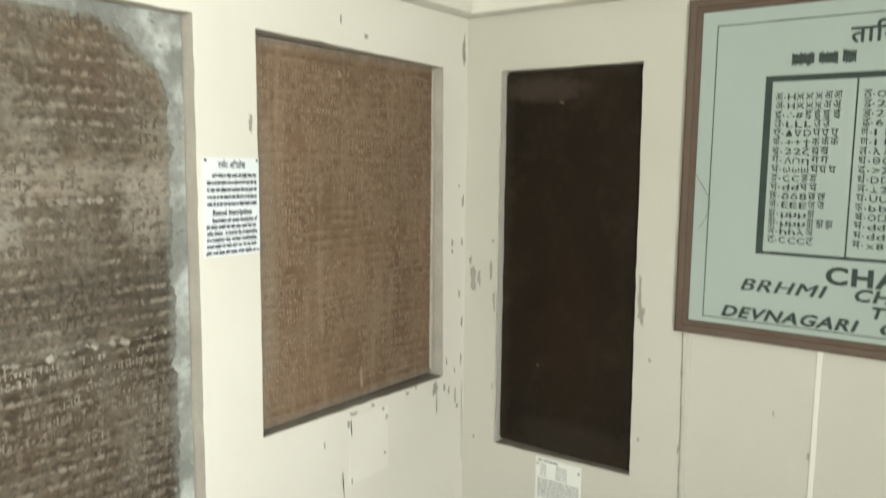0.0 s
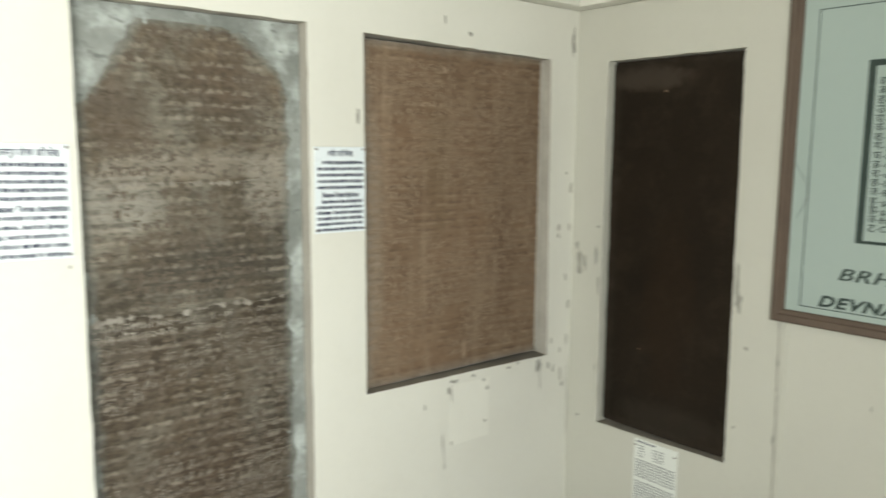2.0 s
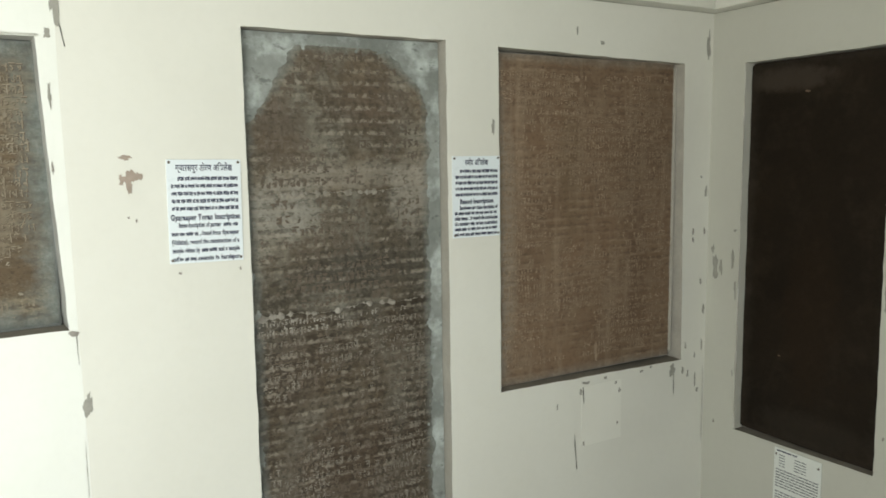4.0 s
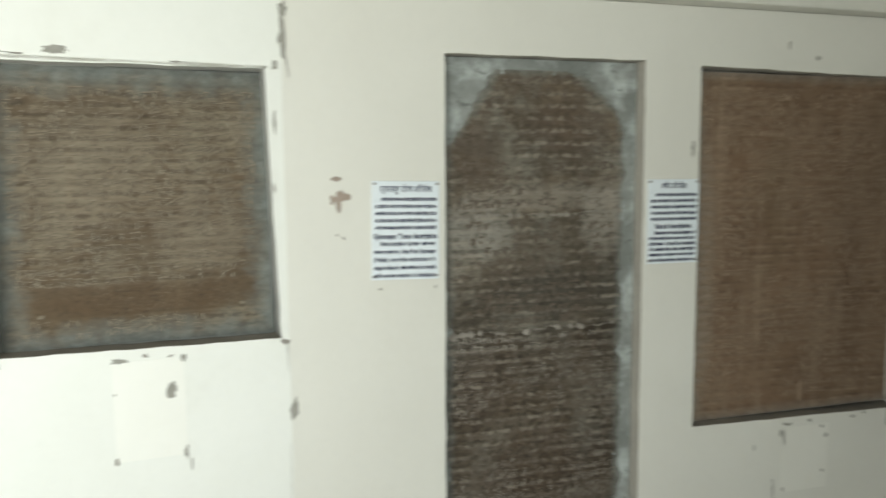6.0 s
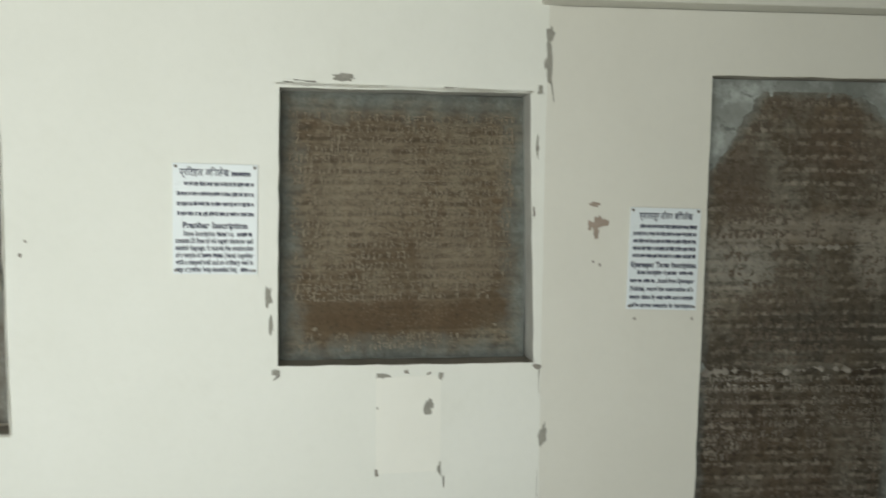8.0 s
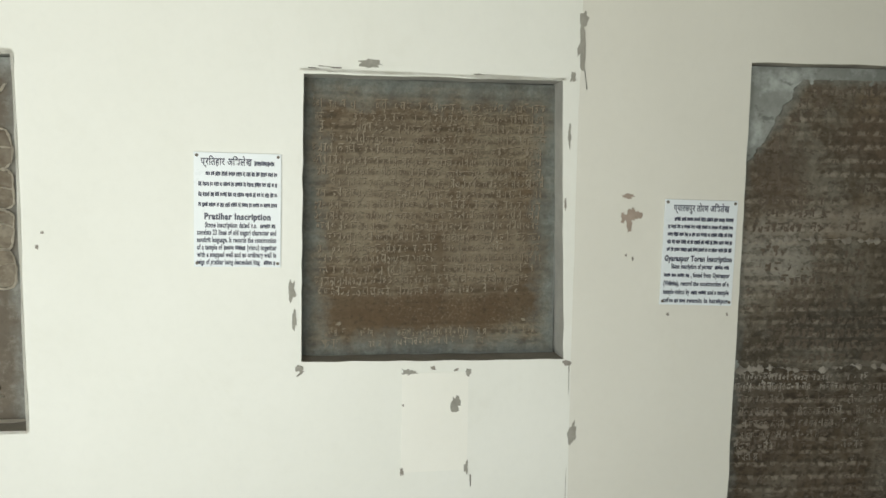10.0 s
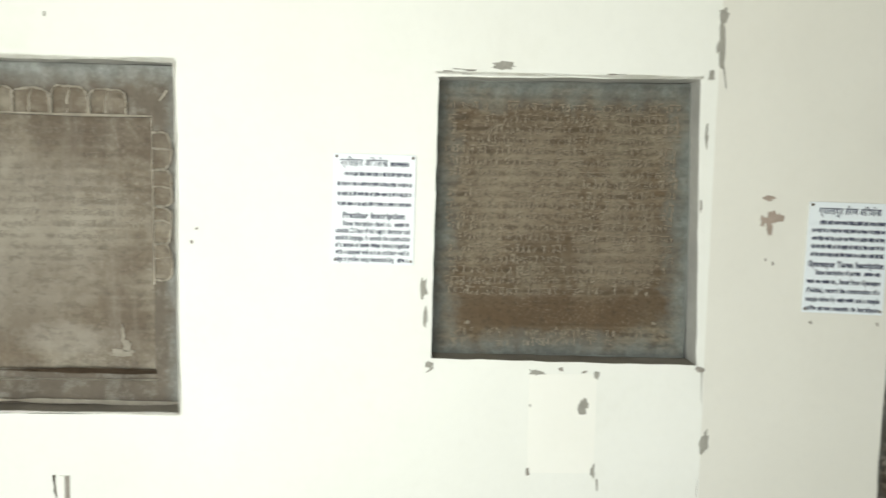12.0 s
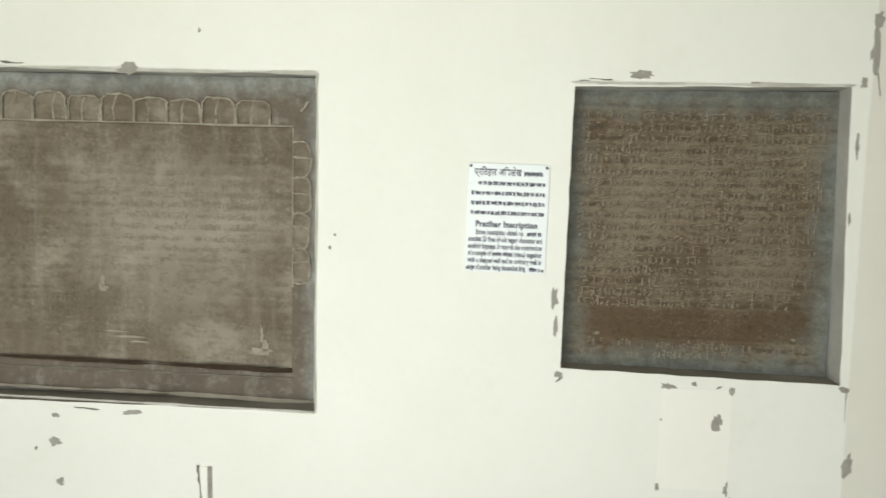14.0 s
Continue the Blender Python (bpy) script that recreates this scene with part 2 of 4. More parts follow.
M_STONE_N = surface("tan_sandstone", (0.2, 0.129, 0.078), (0.14, 0.09, 0.054), rough=0.75, scale=3, fine=110, mix=0.35, bump=0.6, dust=(0.27, 0.205, 0.137), dust_amount=0.4, fine_amount=0.5, edge=(-0.44, 0.47, 0.0, 1.25), stains=((0.26, 0.42, 0.07, 0.27, 0.6, (0.115, 0.07, 0.041)), (0.14, 0.13, 0.16, 0.13, 0.45, (0.12, 0.076, 0.044)), (-0.1, 0.85, 0.06, 0.3, 0.4, (0.14, 0.098, 0.055)), (-0.42, 0.5, 0.06, 0.6, 0.5, (0.28, 0.245, 0.195)), (0.3, 0.95, 0.12, 0.2, 0.4, (0.145, 0.095, 0.058))), edge_col=(0.22, 0.195, 0.16), edge_width=0.035, edge_amount=0.6, pits=60, pit_amount=0.3, pit_level=0.54, dust_lo=0.46, rows=0.0335, rows_amount=0.25, dash=0.0335, dash_dark=0.4, dash_pale=0.3, dash_keep=(0.42, 0.62), dash_col=(0.44, 0.345, 0.25), streak=0.4, streak_col=(0.36, 0.28, 0.2))
def weathered(name, base, other, dust_amount, dark=0.8):
    return surface(name, base, other, rough=0.9, scale=2.3, fine=55, mix=0.16, bump=1.0, dust=(0.29, 0.283, 0.24), dust_amount=dust_amount, dust_scale=3.8, dust_rough=0.68, fine_amount=0.55, rows=0.0, pits=50, pit_amount=0.5, pit_level=0.535, dust_lo=0.465, edge=(-0.338, 0.315, -0.1, 1.80), edge_col=(0.17, 0.18, 0.165), edge_width=0.04, edge_amount=0.85, slants=((0.819, -0.575, 1.16), (-0.643, -0.766, 1.459)), dash=0.040, dash_len=1.25, dash_dark=dark, dash_pale=0.6, dash_keep=(0.40, 0.58), dash_col=(0.30, 0.265, 0.215), streak=0.1, spot=48, spot_col=(0.27, 0.24, 0.195), stains=((-0.23, 1.27, 0.13, 0.1, 0.6, (0.30, 0.287, 0.248)), (0.24, 1.30, 0.09, 0.13, 0.6, (0.31, 0.285, 0.24)), (0.02, 1.375, 0.28, 0.045, 0.5, (0.27, 0.245, 0.203)), (0.02, 1.06, 0.24, 0.085, 0.75, (0.052, 0.045, 0.034)), (-0.22, 1.52, 0.10, 0.1, 0.6, (0.07, 0.052, 0.036)), (0.1, 1.6, 0.16, 0.09, 0.45, (0.085, 0.058, 0.04)), (0.0, 0.35, 0.25, 0.25, 0.45, (0.075, 0.05, 0.032)), (-0.2, 0.75, 0.1, 0.2, 0.5, (0.07, 0.052, 0.036))))


M_STONE_Y = weathered("weathered_brown_stone", (0.152, 0.118, 0.081), (0.084, 0.068, 0.047), 0.52, 0.6)
M_STONE_Y2 = weathered("weathered_brown_stone_middle", (0.116, 0.093, 0.065), (0.062, 0.052, 0.037), 0.45, 0.6)
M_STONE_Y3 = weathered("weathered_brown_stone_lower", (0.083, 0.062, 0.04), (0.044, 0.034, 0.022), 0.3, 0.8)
M_SEAM = surface("pale_dusty_seam", (0.29, 0.268, 0.228), (0.19, 0.17, 0.138), rough=0.95, scale=20, fine=90, mix=0.35, bump=0.8, fine_amount=0.5)
M_SCRAPE = surface("fresh_pale_scrape", (0.37, 0.34, 0.28), (0.25, 0.225, 0.18), rough=0.9, scale=25, fine=120, mix=0.35, bump=0.4, fine_amount=0.4)
M_STONE_B = surface("greyish_brown_stone", (0.182, 0.148, 0.106), (0.128, 0.101, 0.071), rough=0.75, scale=3.2, fine=70, mix=0.35, bump=0.5, dust=(0.35, 0.322, 0.255), dust_amount=0.6, dust_scale=5.0, dust_rough=0.68, fine_amount=0.45, rows=0.0, pits=46, pit_amount=0.25, pit_level=0.55, dust_lo=0.46, spot=85, spot_col=(0.33, 0.30, 0.25), dash=0.033, dash_dark=0.32, dash_pale=0.2, dash_keep=(0.42, 0.6), dash_col=(0.34, 0.315, 0.25), streak=0.3, streak_col=(0.36, 0.335, 0.285), stains=((0.25, 0.5, 0.3, 0.26, 0.45, (0.32, 0.295, 0.245)), (0.53, 0.78, 0.2, 0.08, 0.6, (0.105, 0.079, 0.056)), (-0.05, 0.25, 0.35, 0.1, 0.45, (0.12, 0.095, 0.068)), (0.56, 0.3, 0.06, 0.2, 0.4, (0.125, 0.096, 0.068)), (0.4, 0.2, 0.14, 0.05, 0.5, (0.31, 0.285, 0.24))))
M_STONE_D = surface("dark_slab", (0.011, 0.008, 0.005), (0.02, 0.0135, 0.008), rough=0.6, scale=2.2, fine=50, mix=0.4, bump=0.15, spec=0.12, dust=(0.05, 0.036, 0.025), dust_amount=0.3, stains=((0.05, 0.08, 0.26, 0.07, 0.3, (0.045, 0.037, 0.028)), (-0.12, 1.47, 0.18, 0.05, 0.5, (0.07, 0.055, 0.042)), (0.0, 0.55, 0.12, 0.35, 0.35, (0.028, 0.016, 0.008))), edge=(-0.30, 0.30, 0.0, 1.55), edge_col=(0.05, 0.042, 0.033), edge_width=0.05, edge_amount=0.35)
M_LET_K = surface("pale_letters_brown", (0.345, 0.305, 0.232), (0.19, 0.155, 0.11), rough=0.9, scale=9, fine=90, mix=0.35, island=0.6)
M_LET_B = surface("faint_letters_grey_brown", (0.25, 0.222, 0.178), (0.17, 0.142, 0.107), rough=0.9, scale=9, fine=90, mix=0.35, island=0.6)
M_LET_N = surface("pale_letters_tan", (0.40, 0.305, 0.215), (0.24, 0.172, 0.113), rough=0.9, scale=8, fine=90, mix=0.4, island=0.5)
M_LET_Y = surface("pale_letters_weathered", (0.29, 0.26, 0.215), (0.13, 0.107, 0.082), rough=0.9, scale=8, fine=90, mix=0.3, island=0.85)
# Dark strokes beside and in the letters: the shade of the carving as colour.
M_CUT_K = surface("cut_shade_brown", (0.07, 0.049, 0.03), (0.105, 0.073, 0.046), rough=0.95, scale=9, fine=90, mix=0.4)
M_CUT_N = surface("cut_shade_and_nicks_tan", (0.11, 0.072, 0.044), (0.155, 0.105, 0.066), rough=0.95, scale=9, fine=90, mix=0.4)
M_CUT_Y = surface("cut_shade_dark", (0.085, 0.068, 0.051), (0.145, 0.116, 0.088), rough=0.95, scale=9, fine=90, mix=0.4)
M_BORDER = surface("grey_worn_border", (0.165, 0.14, 0.108), (0.112, 0.094, 0.073), rough=0.85, scale=6, fine=60, mix=0.35, bump=0.6, dust=(0.36, 0.35, 0.31), dust_amount=0.55, fine_amount=0.4, edge=(-0.85, 0.735, -0.05, 0.972), edge_col=(0.27, 0.29, 0.275), edge_width=0.06, edge_amount=0.75)
M_PETAL = surface("pale_carved_outline", (0.66, 0.62, 0.53), (0.42, 0.38, 0.31), rough=0.9, scale=12, fine=90, mix=0.4, fine_amount=0.15)
M_CRUST = surface("pale_lime_crust", (0.37, 0.345, 0.30), (0.19, 0.168, 0.14), rough=0.95, scale=25, fine=120, mix=0.35, bump=0.8, fine_amount=0.5)
M_RIM = surface("whitewash_rim", (0.83, 0.83, 0.79), (0.68, 0.67, 0.61), rough=0.8, scale=14, fine=60, mix=0.3, bump=0.3, fine_amount=0.08)
M_PLAQUE = surface("white_acrylic_sheet", (0.73, 0.785, 0.815), (0.715, 0.765, 0.795), rough=0.3, scale=3, fine=30, bump=0.02, fine_amount=0.02, spec=0.5)
M_PAPER = surface("printed_paper", (0.72, 0.74, 0.70), (0.68, 0.70, 0.66), rough=0.6, scale=5, fine=40, bump=0.03, fine_amount=0.04)
M_INK = surface("dark_blue_ink", (0.035, 0.04, 0.075), (0.05, 0.055, 0.09), rough=0.5, scale=20, fine=60)
M_GREY_INK = surface("grey_print", (0.16, 0.17, 0.17), (0.22, 0.23, 0.23), rough=0.6, scale=20, fine=60)
M_SCREW = surface("tarnished_screw", (0.16, 0.13, 0.10), (0.08, 0.07, 0.06), rough=0.45, scale=60, fine=200)
M_WOOD = surface("brown_varnished_frame", (0.125, 0.09, 0.068), (0.092, 0.066, 0.05), rough=0.45, scale=6, fine=40, stretch=(1, 6, 1), bump=0.15, fine_amount=0.3)
M_BOARD = surface("pale_green_painted_board", (0.35, 0.42, 0.39), (0.33, 0.40, 0.37), rough=0.4, scale=2, fine=30, bump=0.03, fine_amount=0.04)
M_CHART_INK = surface("dark_green_lettering", (0.018, 0.035, 0.03), (0.03, 0.05, 0.042), rough=0.5, scale=10, fine=60)
# Unseen floor, darkened so that it bounces less light up the walls.
M_FLOOR = surface("stone_floor", (0.27, 0.25, 0.22), (0.2, 0.185, 0.16), rough=0.5, scale=2, fine=30)
# Unseen ceiling and far walls: greyed to cut the light they bounce back.
M_CEIL = surface("bounce_cutting_grey", (0.47, 0.46, 0.43), (0.40, 0.39, 0.36), rough=0.8, scale=2, fine=30, bump=0.1, fine_amount=0.05)
M_GROUND = surface("sunlit_ground", (0.38, 0.34, 0.27), (0.3, 0.27, 0.22), rough=0.9, scale=0.6, fine=12)
M_WIRE = surface("thin_dark_wire", (0.05, 0.05, 0.045), (0.08, 0.08, 0.07), rough=0.5)

# wall poses: u runs along the wall, w into it, z up
W_A = Matrix.Identity(4)
W_L = pose(0, 0, -0.009, 0, 0, FOLD)
W_B = pose(CORNER, 0, 0, 0, 0, -88.99)


# ---- walls ----
def cuts(lo, hi, marks, step):
    xs = sorted({lo, hi, *[m for m in marks if lo < m < hi]})
    out = []
    for a, b in zip(xs, xs[1:]):
        k = max(1, round((b - a) / step))
        out += [a + (b - a) * i / k for i in range(k)]
    return out + [hi]


def crease(bm):
    for e in bm.edges:
        e.smooth = all(f.smooth for f in e.link_faces)


def niche_wall(name, m, u0, u1, z0, z1, niches, paint, reveal=None, thick=0.3, step=0.045, wave=0.0009):
    """A plastered wall with square niches (u0, u1, z0, z1, depth, corner shifts); a hand-made, slightly uneven face."""
    us = cuts(u0, u1, [q for n in niches for q in n[:2]], step)
    zs = cuts(z0, z1, [q for n in niches for q in n[2:4]], step)
    bm = bmesh.new()
    hole = lambda u, z: next((n for n in niches if n[0] < u < n[1] and n[2] < z < n[3]), None)

    def place(u, z, w=None):
        du = dz = 0.0
        for a, b, c, d, dep, shift in niches:
            off = max(a - u, u - b, c - z, z - d, 0)
            if off < 0.2:
                k = (1 - off / 0.2) ** 2
                s, t = min(max((u - a) / (b - a), 0), 1), min(max((z - c) / (d - c), 0), 1)
                for (x, y), f in zip(shift, ((1 - s) * (1 - t), s * (1 - t), s * t, (1 - s) * t)):
                    du, dz = du + k * f * x, dz + k * f * y
                if off == 0:
                    du += 0.0026 * fbm(u * 17, z * 17, 3.1)
                    dz += 0.0026 * fbm(u * 17, z * 17, 7.7)
        edge = min(u - u0, u1 - u, 0.05) / 0.05
        y = wave * edge * (fbm(u * 2.3, z * 2.3, 1.3) + 0.5 * fbm(u * 9, z * 9, 5.3)) if w is None else w
        return (u + du, y, z + dz)

    front = {}

    def vert(i, j):
        if (i, j) not in front:
            front[i, j] = bm.verts.new(place(us[i], zs[j]))
        return front[i, j]

    for i in range(len(us) - 1):
        for j in range(len(zs) - 1):
            if not hole((us[i] + us[i + 1]) / 2, (zs[j] + zs[j + 1]) / 2):
                f = bm.faces.new([vert(i, j), vert(i + 1, j), vert(i + 1, j + 1), vert(i, j + 1)])
                f.smooth = True
    back = {}

    def deep(i, j, dep):
        if (i, j) not in back:
            back[i, j] = bm.verts.new(place(us[i], zs[j], dep))
        return back[i, j]

    for a, b, c, d, dep, shift in niches:
        ia, ib, jc, jd = us.index(a), us.index(b), zs.index(c), zs.index(d)
        ring = [(i, jc) for i in range(ia, ib)] + [(ib, j) for j in range(jc, jd)] + [(i, jd) for i in range(ib, ia, -1)] + [(ia, j) for j in range(jd, jc, -1)]
        for p, q in zip(ring, ring[1:] + ring[:1]):
            f = bm.faces.new([vert(*q), vert(*p), deep(*p, dep), deep(*q, dep)])
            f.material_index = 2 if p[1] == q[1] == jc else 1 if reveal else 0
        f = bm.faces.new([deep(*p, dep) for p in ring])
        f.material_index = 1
    o = [bm.verts.new((u, thick, z)) for u, z in ((u0, z0), (u1, z0), (u1, z1), (u0, z1))]
    bm.faces.new(o[::-1])
    n, k = len(us) - 1, len(zs) - 1
    bm.faces.new([vert(i, 0) for i in range(n, -1, -1)] + [o[0], o[1]])
    bm.faces.new([vert(i, k) for i in range(n + 1)] + [o[2], o[3]])
    bm.faces.new([vert(0, j) for j in range(k + 1)] + [o[3], o[0]])
    bm.faces.new([vert(n, j) for j in range(k, -1, -1)] + [o[1], o[2]])
    bmesh.ops.recalc_face_normals(bm, faces=bm.faces)
    crease(bm)
    ob = link_mesh(name, bm)
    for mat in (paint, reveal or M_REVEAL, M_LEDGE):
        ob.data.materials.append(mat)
    ob.matrix_basis = m
    return ob


TOP = 2.13
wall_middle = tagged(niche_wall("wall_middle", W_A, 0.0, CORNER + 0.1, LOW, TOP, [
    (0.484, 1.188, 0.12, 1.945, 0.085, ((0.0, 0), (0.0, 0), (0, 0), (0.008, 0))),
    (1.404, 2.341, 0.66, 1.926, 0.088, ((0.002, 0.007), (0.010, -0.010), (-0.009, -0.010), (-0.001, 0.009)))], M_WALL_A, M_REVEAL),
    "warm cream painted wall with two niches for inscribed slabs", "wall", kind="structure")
wall_left = tagged(niche_wall("wall_left", W_L, -4.3, 0.04, LOW, 2.19, [
    (-2.95, -1.461, 0.93, 1.914, 0.122, ((0, 0), (0, 0.02), (0, 0), (0, 0.016))),
    (-0.76, -0.038, 1.108, 1.888, 0.112, ((-0.004, 0.006), (0.015, -0.004), (-0.01, 0.002), (0.006, -0.002)))], M_WALL, M_REVEAL_PALE),
    "cream white plaster wall with chipped paint and two niches", "wall", kind="structure")
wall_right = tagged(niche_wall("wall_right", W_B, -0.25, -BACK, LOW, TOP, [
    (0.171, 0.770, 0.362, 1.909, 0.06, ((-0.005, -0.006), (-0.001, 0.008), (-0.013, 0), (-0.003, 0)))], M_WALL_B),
    "beige cream panelled wall, darkened for shade, with a niche holding a dark slab", "wall", kind="structure")
ORIGIN[wall_middle] = ORIGIN[wall_left] = ORIGIN[wall_right] = Vector()

# the beam over the display walls, standing a little proud of them
for name, m, u0, u1, z in (("beam_middle", W_A, -0.02, CORNER - 0.075, TOP), ("beam_left", W_L, -4.3, -0.01, 2.19), ("beam_right", W_B, -0.3, -BACK, TOP)):
    bm = boxed((u0, -0.07, z + 0.002), (u1, 0.3, HIGH), 0.006)
    ob = part(name, bm, M_BEAM, None)
    ob.matrix_basis = m
    tagged(ob, "off-white painted beam above the display wall", "beam", kind="structure")


def plain(name, lo, hi, material, label, category):
    return tagged(part(name, boxed(lo, hi), material, None), label, category, kind="structure")


plain("floor", (LEFT - 0.3, BACK - 0.3, LOW - 0.2), (CORNER + 0.3, 0.6, LOW), M_FLOOR, "unseen stone floor of the gallery, darkened to cut bounced light", "floor")
plain("ceiling", (LEFT - 0.3, BACK - 0.3, HIGH), (CORNER + 0.3, 0.6, HIGH + 0.2), M_CEIL, "plain unseen ceiling, greyed to cut bounced light", "ceiling")
plain("wall_far_left", (LEFT - 0.3, BACK - 0.3, LOW), (LEFT, 0.0, HIGH), M_CEIL, "plain unseen side wall, greyed to cut bounced light", "wall")
bm = bmesh.new()
for lo, hi in (((LEFT, LOW), (DOOR[0], HIGH)), ((DOOR[1], LOW), (CORNER + 0.3, HIGH)), ((DOOR[0], DOOR[3]), (DOOR[1], HIGH))):
    box(bm, (lo[0], BACK - 0.3, lo[1]), (hi[0], BACK, hi[1]))
tagged(part("wall_back", bm, M_CEIL, None), "unseen back wall with an assumed wide doorway, greyed to cut bounced light", "wall", kind="structure")
plain("ground", (-400, -800, -0.65), (400, BACK - 0.3, -0.35), M_GROUND, "dry sunlit ground, unseen, outside the assumed doorway", "ground")


# ---- flakes, cracks and patches on the walls ----
def blot(u, z, ru, rz, seed, w=-0.0022, rough=0.3):
    """An irregular flat flake."""
    rnd = random.Random(seed)
    bm = bmesh.new()
    n = rnd.randint(17, 24)
    vs = []
    for i in range(n):
        a = 2 * math.pi * (i + rnd.uniform(-0.32, 0.32)) / n
        r = (abs(math.cos(a)) ** 3 + abs(math.sin(a)) ** 3) ** (-1 / 3)
        r *= max(0.35, 0.95 + 2.0 * rough * fbm(math.cos(a) * 1.3, math.sin(a) * 1.3, seed * 3.7, 3) + rnd.uniform(-0.3, 0.2))
        vs.append((u + ru * r * math.cos(a), z + rz * r * math.sin(a)))
    top = [bm.verts.new((x, w, y)) for x, y in vs]
    low = [bm.verts.new((x, 0.004, y)) for x, y in vs]
    bm.faces.new(top)
    for i in range(n):
        bm.faces.new([top[i], top[(i + 1) % n], low[(i + 1) % n], low[i]])
    bmesh.ops.recalc_face_normals(bm, faces=bm.faces)
    return bm


def crack(points, width, seed, w=-0.0022, calm=False):
    """A thin wandering line down a wall."""
    rnd = random.Random(seed)
    bm = bmesh.new()
    rows = []
    for (ua, za), (ub, zb) in zip(points, points[1:]):
        k = max(2, int(abs(zb - za) / 0.015) + int(abs(ub - ua) / 0.015))
        for i in range(k):
            t = i / k
            rows.append((ua + (ub - ua) * t, za + (zb - za) * t))
    rows.append(points[-1])
    a = b = None
    steep = abs(points[-1][1] - points[0][1]) > abs(points[-1][0] - points[0][0])
    for u, z in rows:
        h = width * rnd.uniform(0.15, 0.8)
        d = rnd.uniform(-0.3, 0.3) * width
        if calm:
            h = width * max(0.08, 0.38 + 0.35 * fbm(u * 7 + z * 7, seed, 0.5, 3))
            d = 0.25 * width * fbm(u * 3 + z * 3, seed, 4.5, 2)
        q = ((u + d - h, w, z), (u + d + h, w, z)) if steep else ((u, w, z + d - h), (u, w, z + d + h))
        na, nb = bm.verts.new(q[0]), bm.verts.new(q[1])
        if a:
            bm.faces.new([a, b, nb, na])
        a, b = na, nb
    bmesh.ops.solidify(bm, geom=bm.faces[:], thickness=-0.003)
    bmesh.ops.recalc_face_normals(bm, faces=bm.faces)
    return bm


